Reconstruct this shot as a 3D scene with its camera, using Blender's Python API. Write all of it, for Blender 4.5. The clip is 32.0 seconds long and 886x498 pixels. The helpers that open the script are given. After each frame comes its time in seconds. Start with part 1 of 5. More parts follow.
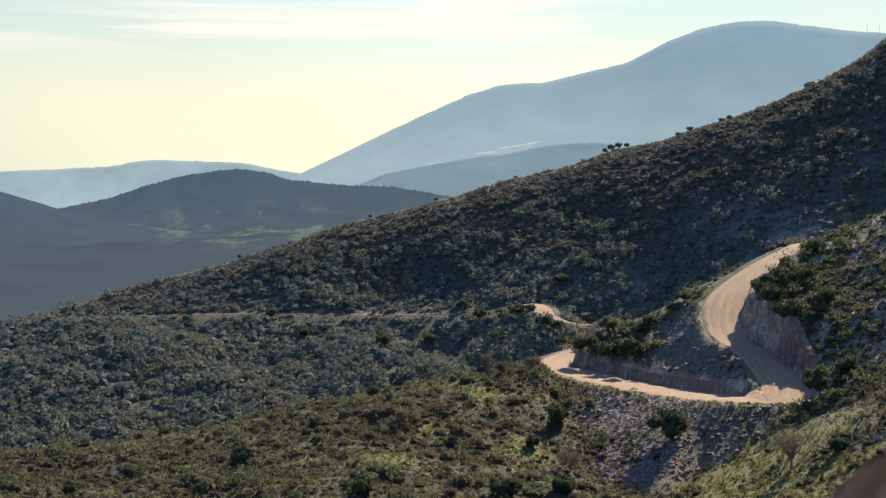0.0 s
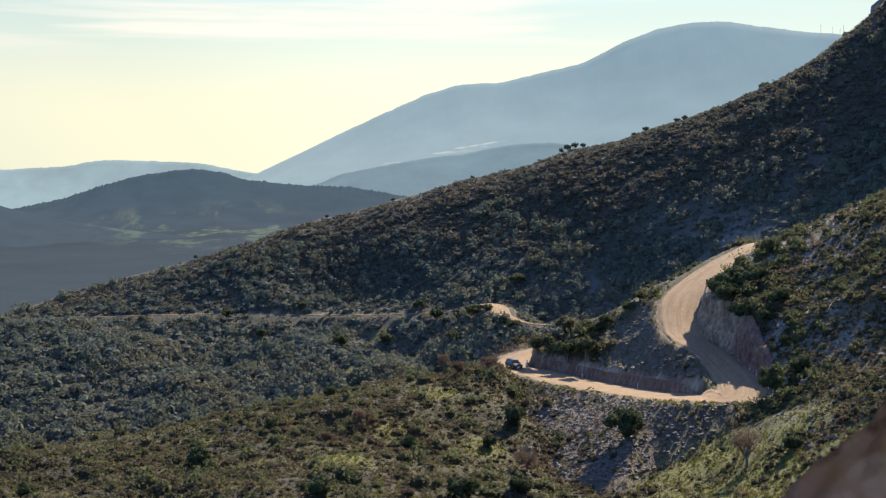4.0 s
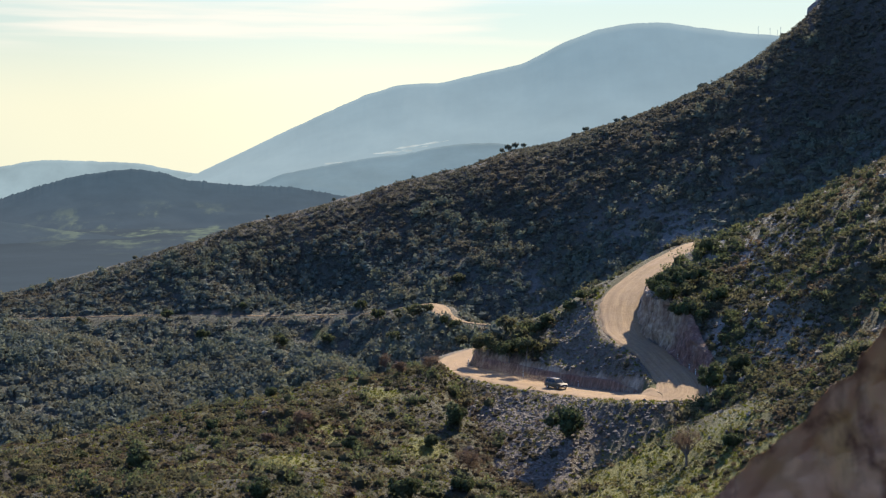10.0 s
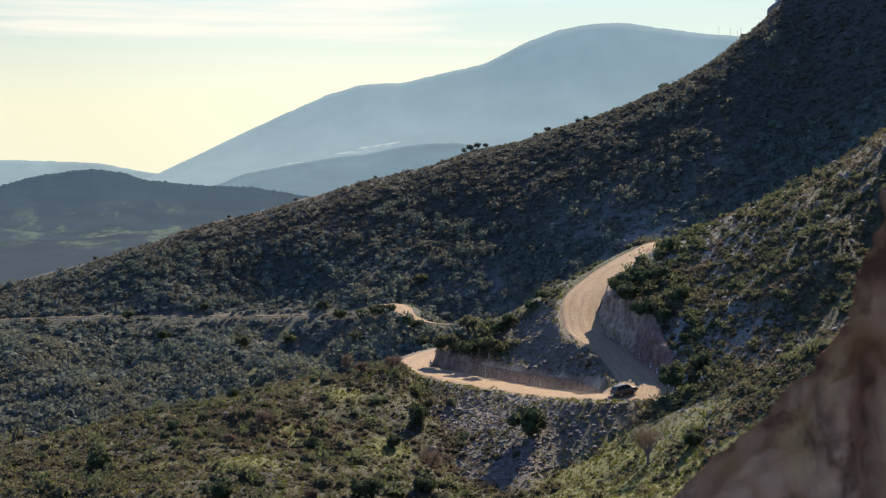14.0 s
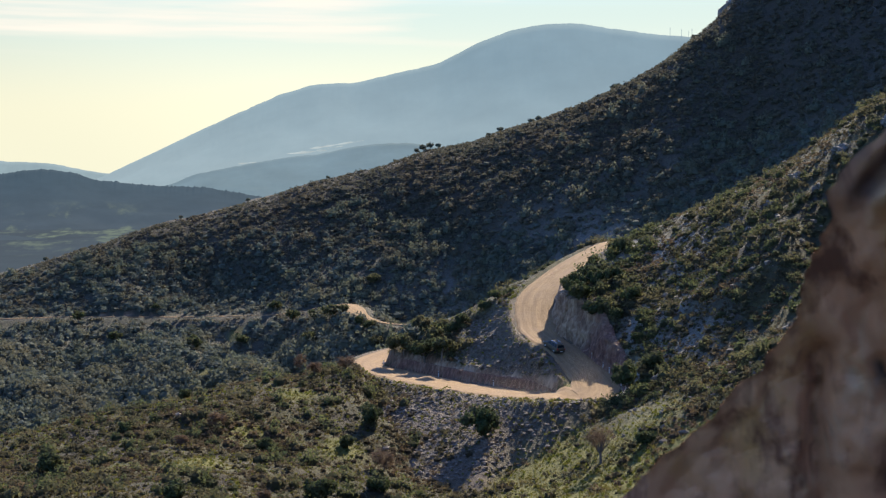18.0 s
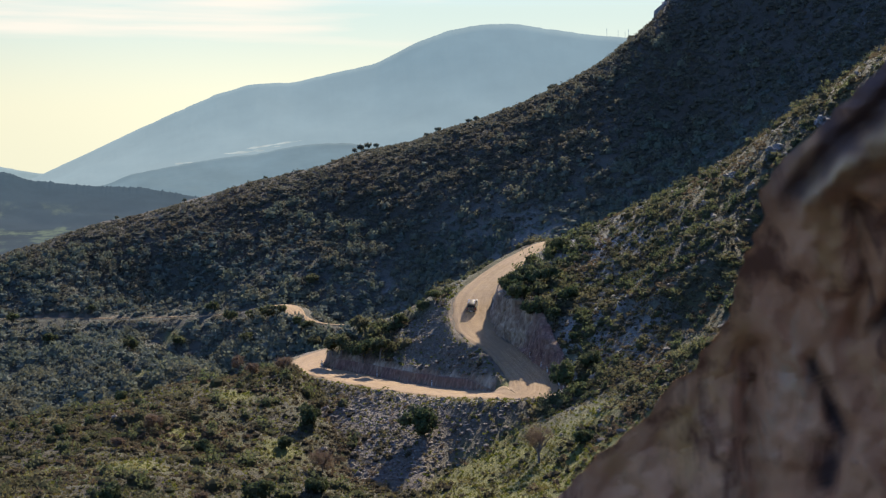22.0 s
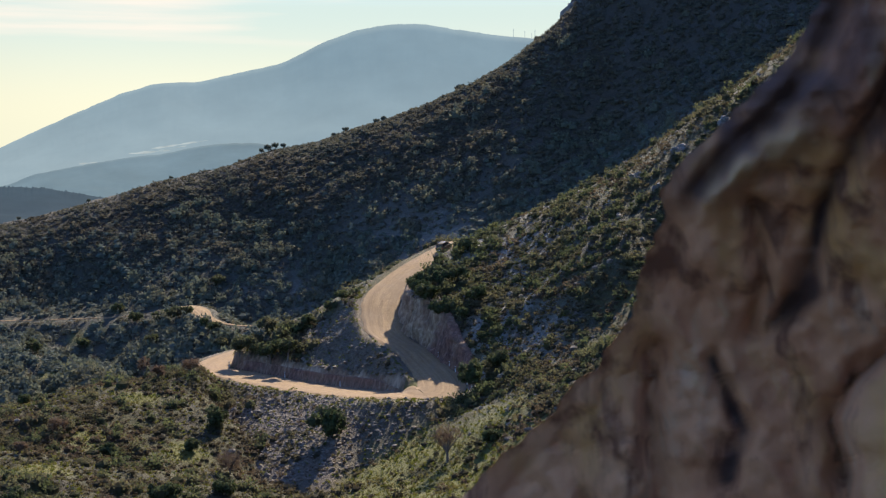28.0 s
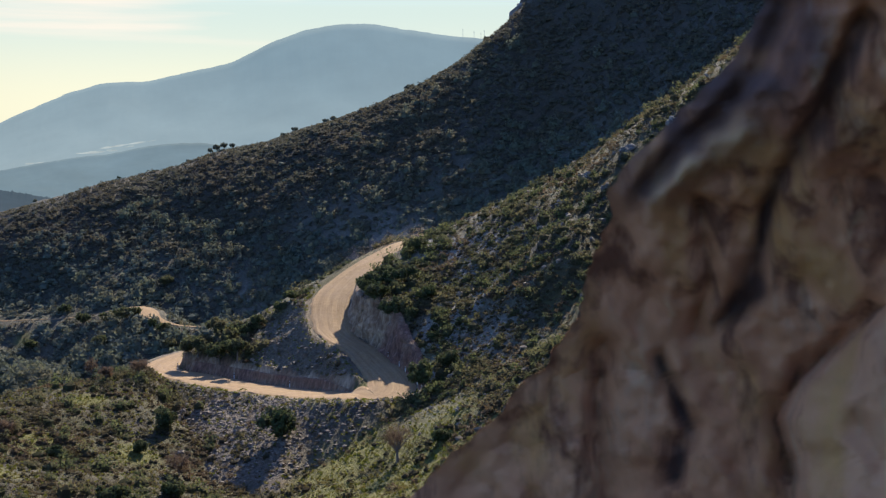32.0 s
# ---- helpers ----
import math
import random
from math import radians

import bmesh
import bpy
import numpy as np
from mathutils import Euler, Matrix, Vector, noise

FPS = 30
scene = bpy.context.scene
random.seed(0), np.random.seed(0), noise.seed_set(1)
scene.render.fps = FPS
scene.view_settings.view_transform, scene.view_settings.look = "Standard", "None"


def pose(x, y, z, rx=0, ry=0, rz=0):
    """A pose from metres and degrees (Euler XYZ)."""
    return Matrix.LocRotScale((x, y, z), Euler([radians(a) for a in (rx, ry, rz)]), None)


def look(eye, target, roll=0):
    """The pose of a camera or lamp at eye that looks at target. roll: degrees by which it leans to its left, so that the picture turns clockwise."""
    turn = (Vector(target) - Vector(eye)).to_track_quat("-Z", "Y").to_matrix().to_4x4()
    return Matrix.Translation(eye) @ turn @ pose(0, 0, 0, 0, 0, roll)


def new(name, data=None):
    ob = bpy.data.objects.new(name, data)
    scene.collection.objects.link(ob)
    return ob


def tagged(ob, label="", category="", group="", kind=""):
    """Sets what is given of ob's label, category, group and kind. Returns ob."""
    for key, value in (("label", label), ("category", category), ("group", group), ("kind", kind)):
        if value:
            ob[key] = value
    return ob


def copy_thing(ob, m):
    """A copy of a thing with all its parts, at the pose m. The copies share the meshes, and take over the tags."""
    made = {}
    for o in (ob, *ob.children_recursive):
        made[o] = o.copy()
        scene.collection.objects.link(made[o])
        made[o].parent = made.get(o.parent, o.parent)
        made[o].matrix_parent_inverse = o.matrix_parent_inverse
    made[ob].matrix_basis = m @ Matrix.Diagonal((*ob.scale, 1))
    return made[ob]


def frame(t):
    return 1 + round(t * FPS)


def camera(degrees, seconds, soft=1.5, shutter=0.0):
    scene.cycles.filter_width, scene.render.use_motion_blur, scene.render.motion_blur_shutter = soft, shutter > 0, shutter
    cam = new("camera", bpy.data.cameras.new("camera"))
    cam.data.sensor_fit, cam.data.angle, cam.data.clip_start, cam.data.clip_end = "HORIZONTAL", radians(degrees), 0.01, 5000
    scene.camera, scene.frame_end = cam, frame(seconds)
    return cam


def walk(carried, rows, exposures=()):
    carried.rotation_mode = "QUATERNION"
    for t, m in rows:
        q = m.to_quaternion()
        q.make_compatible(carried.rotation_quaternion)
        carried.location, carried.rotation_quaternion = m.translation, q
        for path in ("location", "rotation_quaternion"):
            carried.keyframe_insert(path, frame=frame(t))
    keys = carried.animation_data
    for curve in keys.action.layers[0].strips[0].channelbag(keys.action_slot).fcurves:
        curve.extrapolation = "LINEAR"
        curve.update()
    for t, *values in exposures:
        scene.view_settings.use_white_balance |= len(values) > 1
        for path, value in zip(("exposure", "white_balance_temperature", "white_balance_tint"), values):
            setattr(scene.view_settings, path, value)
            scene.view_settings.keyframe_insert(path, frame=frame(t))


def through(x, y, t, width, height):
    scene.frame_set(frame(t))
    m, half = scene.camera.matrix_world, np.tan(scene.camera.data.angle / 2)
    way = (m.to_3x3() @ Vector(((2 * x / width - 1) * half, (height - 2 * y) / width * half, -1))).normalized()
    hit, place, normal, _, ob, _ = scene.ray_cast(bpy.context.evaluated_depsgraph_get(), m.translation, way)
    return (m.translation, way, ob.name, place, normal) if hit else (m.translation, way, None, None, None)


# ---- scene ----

# The station is the origin of the plan; y points the way the camera first looks; bearings are degrees to the right of it.
EYE, OFFSET = 40.0, 0.22          # eye above the hairpin's level; lens ahead of the tripod's axis
YAW = [
    (0.0, -0.000), (0.5, 0.302), (1.0, 0.593), (1.5, 0.806), (2.0, 0.977), (2.5, 1.146), (3.0, 1.287), (3.5,
    1.433), (5.5, 2.286), (6.0, 2.450), (6.5, 2.593), (7.0, 2.772), (7.5, 2.933), (8.0, 3.122), (8.5, 3.286),
    (9.0, 3.447), (9.5, 3.625), (10.0, 3.848), (10.5, 4.051), (11.0, 4.271), (11.5, 4.456), (12.0, 4.606), (12.5,
    4.743), (13.0, 4.931), (13.5, 5.091), (14.0, 5.275), (14.5, 5.455), (16.5, 6.317), (17.0, 6.523), (17.5,
    6.754), (18.0, 7.053), (18.5, 7.351), (19.0, 7.676), (19.5, 7.957), (20.0, 8.234), (20.5, 8.503), (21.0,
    8.793), (21.5, 9.078), (22.0, 9.386), (22.5, 9.673), (23.0, 10.006), (23.5, 10.323), (24.0, 10.646), (24.5,
    10.971), (25.0, 11.282), (25.5, 11.528), (27.5, 12.592), (28.0, 12.858), (28.5, 13.095), (29.0, 13.375),
    (29.5, 13.627), (30.0, 13.902), (30.5, 14.126), (31.0, 14.332), (31.5, 14.524), (32.0, 14.753)]
cam = camera(32.5, 32.0, soft=1.3)
cam.data.dof.use_dof, cam.data.dof.focus_distance, cam.data.dof.aperture_fstop = True, 275.0, 4.2
walk(cam, [(t, pose(OFFSET * math.sin(radians(a)), OFFSET * math.cos(radians(a)), EYE, 90 - 3.205, 0.035, -a)) for t, a in YAW],
     exposures=[(0.0, 0.60), (9.0, 0.57), (20.0, 0.50), (32.0, 0.43)])

# ---- light ----
SUN_BEARING, SUN_HEIGHT = 31.0, 37.0
world = bpy.data.worlds.new("sky")
scene.world = world
world.use_nodes = True
wn, wl = world.node_tree.nodes, world.node_tree.links
sky = wn.new("ShaderNodeTexSky")
sky.sky_type, sky.sun_disc = "NISHITA", False
sky.sun_elevation, sky.sun_rotation = radians(SUN_HEIGHT), radians(SUN_BEARING)
sky.air_density, sky.dust_density, sky.ozone_density = 1.0, 0.2, 1.2
# warm haze towards the horizon and thin high cloud
coord = wn.new("ShaderNodeTexCoord")
sep = wn.new("ShaderNodeSeparateXYZ")
wl.new(coord.outputs["Generated"], sep.inputs[0])


def sky_ramp(source, *stops):
    r = wn.new("ShaderNodeValToRGB")
    r.color_ramp.interpolation = "EASE"
    while len(r.color_ramp.elements) < len(stops):
        r.color_ramp.elements.new(0.5)
    for e, (p, c) in zip(r.color_ramp.elements, stops):
        e.position, e.color = p, (c, c, c, 1)
    wl.new(source, r.inputs[0])
    return r.outputs[0]


toward = wn.new("ShaderNodeVectorMath")
toward.operation = "DOT_PRODUCT"
toward.inputs[1].default_value = (math.sin(radians(SUN_BEARING)) * math.cos(radians(SUN_HEIGHT)), math.cos(radians(SUN_BEARING)) * math.cos(radians(SUN_HEIGHT)), math.sin(radians(SUN_HEIGHT)))
wl.new(coord.outputs["Generated"], toward.inputs[0])
near_sun = sky_ramp(toward.outputs["Value"], (0.28, 0.0), (0.50, 0.95), (0.62, 1.0), (1.0, 1.0))
low_sky = sky_ramp(sep.outputs[2], (0.0, 1.0), (0.10, 1.0), (0.145, 0.42), (0.23, 0.0))
both = wn.new("ShaderNodeMath")
both.operation = "MULTIPLY"
wl.new(near_sun, both.inputs[0])
wl.new(low_sky, both.inputs[1])
tone = wn.new("ShaderNodeMix")
tone.data_type = "RGBA"
tone.inputs[6].default_value, tone.inputs[7].default_value = (3.3, 3.2, 2.4, 1), (2.3, 2.75, 2.6, 1)
wl.new(sky_ramp(sep.outputs[2], (0.030, 0.0), (0.105, 1.0)), tone.inputs[0])
haze = wn.new("ShaderNodeMix")
haze.data_type = "RGBA"
side = wn.new("ShaderNodeMix")
side.data_type, side.blend_type = "RGBA", "MULTIPLY"
side.inputs[0].default_value = 1.0
wl.new(tone.outputs[2], side.inputs[6])
wl.new(sky_ramp(toward.outputs["Value"], (0.50, 0.72), (0.62, 0.88), (0.74, 1.0), (1.0, 1.0)), side.inputs[7])
wl.new(side.outputs[2], haze.inputs[7])
wl.new(both.outputs[0], haze.inputs[0])
blue = wn.new("ShaderNodeMix")
blue.data_type, blue.blend_type = "RGBA", "MULTIPLY"
blue.inputs[0].default_value, blue.inputs[7].default_value = 1.0, (0.32, 0.58, 1.02, 1)
wl.new(sky.outputs[0], blue.inputs[6])
wl.new(blue.outputs[2], haze.inputs[6])
band = wn.new("ShaderNodeMapping")
band.inputs["Scale"].default_value = (2.2, 2.2, 42.0)
wl.new(coord.outputs["Generated"], band.inputs[0])
wisp = wn.new("ShaderNodeTexNoise")
wisp.inputs["Scale"].default_value, wisp.inputs["Detail"].default_value = 1.6, 5.0
wl.new(band.outputs[0], wisp.inputs["Vector"])
wr = wn.new("ShaderNodeValToRGB")
wr.color_ramp.elements[0].position, wr.color_ramp.elements[1].position = 0.52, 0.72
wl.new(wisp.outputs[0], wr.inputs[0])
cloud = wn.new("ShaderNodeMix")
cloud.data_type = "RGBA"
cloud.inputs[7].default_value = (3.5, 3.1, 2.7, 1)
veil = wn.new("ShaderNodeMath")
veil.operation = "MULTIPLY"
wl.new(wr.outputs[0], veil.inputs[0])
wl.new(sky_ramp(sep.outputs[2], (0.062, 0.0), (0.092, 0.9)), veil.inputs[1])
wl.new(veil.outputs[0], cloud.inputs[0])
wl.new(haze.outputs[2], cloud.inputs[6])
wl.new(cloud.outputs[2], wn["Background"].inputs[0])
wn["Background"].inputs[1].default_value = 0.23
sun_data = bpy.data.lights.new("sun", "SUN")
sun_data.energy, sun_data.angle, sun_data.color = 9.4, radians(0.6), (1.0, 0.87, 0.70)
sun = new("sun", sun_data)
sb, sh = radians(SUN_BEARING), radians(SUN_HEIGHT)
sun.matrix_world = look((0, 0, 300), (-math.sin(sb) * math.cos(sh), -math.cos(sb) * math.cos(sh), 300 - math.sin(sh)))


# ---- materials ----
class Mat:
    """A node material with a Principled shader and shorthand for textures."""

    def __init__(self, name, rough=0.9, metal=0.0, spec=0.3):
        self.m = bpy.data.materials.new(name)
        self.m.use_nodes = True
        self.n, self.l = self.m.node_tree.nodes, self.m.node_tree.links
        self.b = self.n["Principled BSDF"]
        self.b.inputs["Roughness"].default_value = rough
        self.b.inputs["Metallic"].default_value = metal
        self.b.inputs["Specular IOR Level"].default_value = spec
        self.pos = self.n.new("ShaderNodeNewGeometry").outputs["Position"]

    def noise(self, scale, detail=3.0, rough=0.55, stretch=None):
        t = self.n.new("ShaderNodeTexNoise")
        t.inputs["Scale"].default_value, t.inputs["Detail"].default_value, t.inputs["Roughness"].default_value = scale, detail, rough
        v = self.pos
        if stretch:
            mp = self.n.new("ShaderNodeMapping")
            mp.inputs["Scale"].default_value = stretch
            self.l.new(v, mp.inputs[0])
            v = mp.outputs[0]
        self.l.new(v, t.inputs["Vector"])
        return t.outputs[0]

    def ramp(self, fac, *stops):
        r = self.n.new("ShaderNodeValToRGB")
        e = r.color_ramp.elements
        while len(e) < len(stops):
            e.new(0.5)
        for k, (p, c) in zip(e, stops):
            k.position, k.color = p, (c, c, c, 1) if isinstance(c, (int, float)) else (*c, 1)
        self.l.new(fac, r.inputs[0])
        return r.outputs[0]

    def mix(self, fac, a, b, kind="MIX"):
        x = self.n.new("ShaderNodeMix")
        x.data_type, x.blend_type = "RGBA", kind
        for slot, v in ((0, fac), (6, a), (7, b)):
            if isinstance(v, bpy.types.NodeSocket):
                self.l.new(v, x.inputs[slot])
            else:
                x.inputs[slot].default_value = v if slot == 0 else (*v, 1)
        return x.outputs[2]

    def attr(self, name):
        a = self.n.new("ShaderNodeAttribute")
        a.attribute_name = name
        return a.outputs["Fac"]

    def island(self):
        return self.n.new("ShaderNodeNewGeometry").outputs["Random Per Island"]

    def each(self):
        return self.n.new("ShaderNodeObjectInfo").outputs["Random"]

    def color(self, c):
        if isinstance(c, bpy.types.NodeSocket):
            self.l.new(c, self.b.inputs["Base Color"])
        else:
            self.b.inputs["Base Color"].default_value = (*c, 1)
        return self

    def bump(self, h, strength=0.5, dist=0.1):
        b = self.n.new("ShaderNodeBump")
        b.inputs["Strength"].default_value, b.inputs["Distance"].default_value = strength, dist
        self.l.new(h, b.inputs["Height"])
        self.l.new(b.outputs[0], self.b.inputs["Normal"])
        return self


def leaf_material(name, dark, light, dry, patch=0.12, twig_shade=(0.05, 0.045, 0.027), through=0.45):
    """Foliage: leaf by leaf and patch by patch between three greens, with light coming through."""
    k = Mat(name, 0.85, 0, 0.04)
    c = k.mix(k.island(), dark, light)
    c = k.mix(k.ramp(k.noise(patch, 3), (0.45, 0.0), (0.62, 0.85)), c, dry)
    # Inner hull takes a twig tone, with the clump's inner shade put into it
    c = k.mix(k.mix(1.0, k.attr("inner"), (0.55, 0.55, 0.55), "MULTIPLY"), c, twig_shade)
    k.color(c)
    tr = k.n.new("ShaderNodeBsdfTranslucent")
    k.l.new(c, tr.inputs[0])
    ms = k.n.new("ShaderNodeMixShader")
    ms.inputs[0].default_value = through
    k.l.new(k.b.outputs[0], ms.inputs[1])
    k.l.new(tr.outputs[0], ms.inputs[2])
    k.l.new(ms.outputs[0], k.n["Material Output"].inputs[0])
    return k.m


def ground_material():
    k = Mat("hillside_soil", 0.95)
    soil = k.mix(k.ramp(k.noise(1.1, 8, 0.7), (0.3, 0.0), (0.7, 1.0)), (0.015, 0.0115, 0.007), (0.035, 0.027, 0.015))
    grass = k.mix(k.ramp(k.noise(1.9, 8, 0.75), (0.32, 0.0), (0.68, 1.0)), (0.022, 0.022, 0.007), (0.056, 0.051, 0.015))
    c = k.mix(k.ramp(k.noise(0.09, 6, 0.65), (0.40, 0.0), (0.56, 1.0)), soil, grass)
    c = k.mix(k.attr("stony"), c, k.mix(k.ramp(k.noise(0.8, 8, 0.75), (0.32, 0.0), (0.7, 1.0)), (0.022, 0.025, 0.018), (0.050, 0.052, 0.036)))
    green = k.mix(k.ramp(k.noise(2.4, 8, 0.75), (0.32, 0.0), (0.68, 1.0)), (0.038, 0.040, 0.008), (0.122, 0.117, 0.017))
    c = k.mix(k.attr("meadow"), c, green)
    stone = k.mix(k.ramp(k.noise(2.2, 8, 0.8), (0.36, 0.0), (0.64, 1.0)), (0.040, 0.031, 0.023), (0.165, 0.132, 0.096))
    c = k.mix(k.attr("rubble"), c, stone)
    pale = k.mix(k.ramp(k.noise(1.7, 8, 0.8), (0.36, 0.0), (0.66, 1.0)), (0.08, 0.075, 0.066), (0.28, 0.262, 0.230))
    c = k.mix(k.attr("pale"), c, pale)
    # Browner soil near the ridge, with the ridge's shade put into its colour
    brown_shade = k.mix(k.ramp(k.noise(0.5, 8, 0.75), (0.34, 0.0), (0.68, 1.0)), (0.022, 0.019, 0.013), (0.052, 0.044, 0.030))
    c = k.mix(k.attr("brown_shade"), c, brown_shade)
    cut = k.ramp(k.noise(0.26, 9, 0.72, (1, 1, 0.7)), (0.38, (0.10, 0.048, 0.03)), (0.5, (0.21, 0.13, 0.078)), (0.62, (0.36, 0.265, 0.18)))
    c = k.mix(k.attr("cut"), c, cut)
    return k.color(c).bump(k.noise(1.6, 8, 0.75), 1.0, 0.5).m


def road_material():
    """Packed dirt: tracks and ruts that run along the road, loose stones at its sides."""
    k = Mat("dirt_road", 0.95)
    v = k.n.new("ShaderNodeCombineXYZ")
    k.l.new(k.attr("metres_across"), v.inputs[0])
    k.l.new(k.attr("metres_along"), v.inputs[1])

    def streak(scale, stretch, detail=6):
        m = k.n.new("ShaderNodeMapping")
        m.inputs["Scale"].default_value = stretch
        k.l.new(v.outputs[0], m.inputs[0])
        t = k.n.new("ShaderNodeTexNoise")
        t.inputs["Scale"].default_value, t.inputs["Detail"].default_value, t.inputs["Roughness"].default_value = scale, detail, 0.7
        k.l.new(m.outputs[0], t.inputs["Vector"])
        return t.outputs[0]

    c = k.mix(k.ramp(k.noise(1.3, 8, 0.75), (0.32, 0.0), (0.68, 1.0)), (0.150, 0.092, 0.042), (0.248, 0.165, 0.082))
    c = k.mix(k.ramp(streak(1.0, (1.5, 0.035, 1)), (0.44, 0.0), (0.62, 0.6)), c, (0.108, 0.067, 0.034))
    c = k.mix(k.ramp(streak(2.4, (1.3, 0.06, 1)), (0.52, 0.0), (0.66, 0.6)), c, (0.275, 0.190, 0.100))
    c = k.mix(k.ramp(k.noise(0.16, 5, 0.6), (0.44, 0.0), (0.64, 0.4)), c, (0.19, 0.13, 0.078))
    c = k.mix(k.ramp(k.noise(5.0, 4, 0.7), (0.60, 0.0), (0.70, 0.5)), c, (0.17, 0.12, 0.08))
    return k.color(c).bump(k.mix(0.5, streak(1.6, (1.4, 0.08, 1)), k.noise(2.5, 6, 0.7)), 0.9, 0.22).m


def rock_material():
    k = Mat("warm_limestone", 0.9)
    c = k.ramp(k.noise(1.1, 7, 0.62, (1, 1, 0.45)), (0.30, (0.24, 0.088, 0.046)), (0.48, (0.52, 0.220, 0.108)), (0.68, (0.68, 0.345, 0.185)))
    c = k.mix(k.ramp(k.noise(1.9, 5, 0.6, (1, 1, 0.28)), (0.50, 0.0), (0.62, 0.9)), c, (0.56, 0.275, 0.095))
    c = k.mix(k.ramp(k.noise(3.1, 5, 0.6, (1, 1, 0.5)), (0.60, 0.0), (0.70, 0.5)), c, (0.50, 0.36, 0.25))
    c = k.mix(k.ramp(k.noise(5.5, 6, 0.65, (1, 1, 0.16)), (0.51, 0.0), (0.63, 0.85)), c, (0.14, 0.050, 0.028))
    c = k.mix(k.ramp(k.noise(7.0, 6, 0.65, (1, 1, 0.2)), (0.60, 0.0), (0.70, 0.6)), c, (0.56, 0.36, 0.20))
    # One dark tone for stained rock and for shade put into the colour
    c = k.mix(k.attr("stain_shade"), c, (0.095, 0.048, 0.038))
    # The ledge's sunlight is put in as a paler rock tone
    c = k.mix(k.attr("ledge_sun"), c, k.mix(k.noise(4, 6, 0.7), (0.36, 0.19, 0.095), (0.56, 0.34, 0.18)))
    return k.color(c).bump(k.noise(9, 8, 0.7), 0.7, 0.06).m


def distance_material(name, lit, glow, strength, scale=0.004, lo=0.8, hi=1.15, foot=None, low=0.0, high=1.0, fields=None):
    """Far land seen through kilometres of air: a backdrop whose haze is put into its emission colour, paler at its foot
    where mist lies.
    """
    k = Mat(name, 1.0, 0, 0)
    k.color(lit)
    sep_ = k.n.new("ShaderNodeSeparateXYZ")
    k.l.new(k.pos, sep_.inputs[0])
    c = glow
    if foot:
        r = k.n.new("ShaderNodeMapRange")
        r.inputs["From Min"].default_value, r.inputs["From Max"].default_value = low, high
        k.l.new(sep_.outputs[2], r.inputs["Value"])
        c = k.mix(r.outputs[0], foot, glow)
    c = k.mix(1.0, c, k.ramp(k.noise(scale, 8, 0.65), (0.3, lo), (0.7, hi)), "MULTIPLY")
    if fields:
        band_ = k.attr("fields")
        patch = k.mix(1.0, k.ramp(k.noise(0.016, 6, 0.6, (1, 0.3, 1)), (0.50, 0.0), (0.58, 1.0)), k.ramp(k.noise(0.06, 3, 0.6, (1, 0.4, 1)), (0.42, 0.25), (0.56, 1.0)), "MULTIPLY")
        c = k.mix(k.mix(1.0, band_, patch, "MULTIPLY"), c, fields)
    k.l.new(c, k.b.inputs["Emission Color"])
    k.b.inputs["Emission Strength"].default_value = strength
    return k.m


GROUND, ROAD, ROCK = ground_material(), road_material(), rock_material()
SHRUB = leaf_material("maquis_leaves", (0.038, 0.052, 0.027), (0.104, 0.114, 0.046), (0.118, 0.104, 0.056), through=0.48)
# Far greens paler and greyer than near ones: haze put into the leaf colour
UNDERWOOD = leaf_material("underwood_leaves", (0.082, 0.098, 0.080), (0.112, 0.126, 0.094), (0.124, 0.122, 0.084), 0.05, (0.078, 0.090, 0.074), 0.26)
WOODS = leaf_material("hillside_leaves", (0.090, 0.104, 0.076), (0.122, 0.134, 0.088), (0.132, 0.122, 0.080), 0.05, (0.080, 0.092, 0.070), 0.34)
# Darker, browner leaves, with the ridge's shade put into their colour
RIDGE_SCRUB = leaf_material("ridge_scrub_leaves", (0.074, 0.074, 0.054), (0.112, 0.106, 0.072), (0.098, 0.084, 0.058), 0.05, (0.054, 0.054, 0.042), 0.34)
CUSHION = leaf_material("cushion_shrub_leaves", (0.036, 0.038, 0.025), (0.100, 0.088, 0.044), (0.098, 0.070, 0.045), 0.09, (0.036, 0.034, 0.022), 0.45)
TREE_LEAF = leaf_material("evergreen_leaves", (0.028, 0.042, 0.020), (0.070, 0.086, 0.034), (0.08, 0.086, 0.038), 0.3, through=0.3)
STONE = Mat("grey_limestone", 0.9)
STONE.color(STONE.mix(STONE.island(), STONE.mix(STONE.noise(1.5, 5), (0.052, 0.040, 0.030), (0.100, 0.079, 0.061)), (0.155, 0.127, 0.098))).bump(STONE.noise(4, 5), 0.6, 0.1)
STONE = STONE.m
BARK = Mat("grey_bark", 0.95)
BARK.color(BARK.mix(BARK.noise(3, 4), (0.06, 0.045, 0.035), (0.17, 0.14, 0.11)))
BARK = BARK.m

# ---- the lie of the land: bearing (degrees), distance, height along its crests, slopes and gullies ----
NEAR_SLOPE = [(-16.42, 190, -1.7), (-8.21, 186, -2.1), (0.35, 182, -3.0), (8.89, 180, -9.4), (16.27, 172, 0.5), (-12.36, 215, -3.7), (-3.94, 214, -1.8), (4.64, 208, -4.6), (13.02, 200, -3.2), (8.5, 215, -8.8), (8.3, 237, -8.4), (6.2, 242, -6.2), (10.2, 235, -4.6), (12.2, 230, -0.6), (4.2, 250, -2.2)]
NEAR_RIGHT = [(18.65, 182, 2.5), (22.71, 165, 9.6), (27.92, 150, 8.5)]
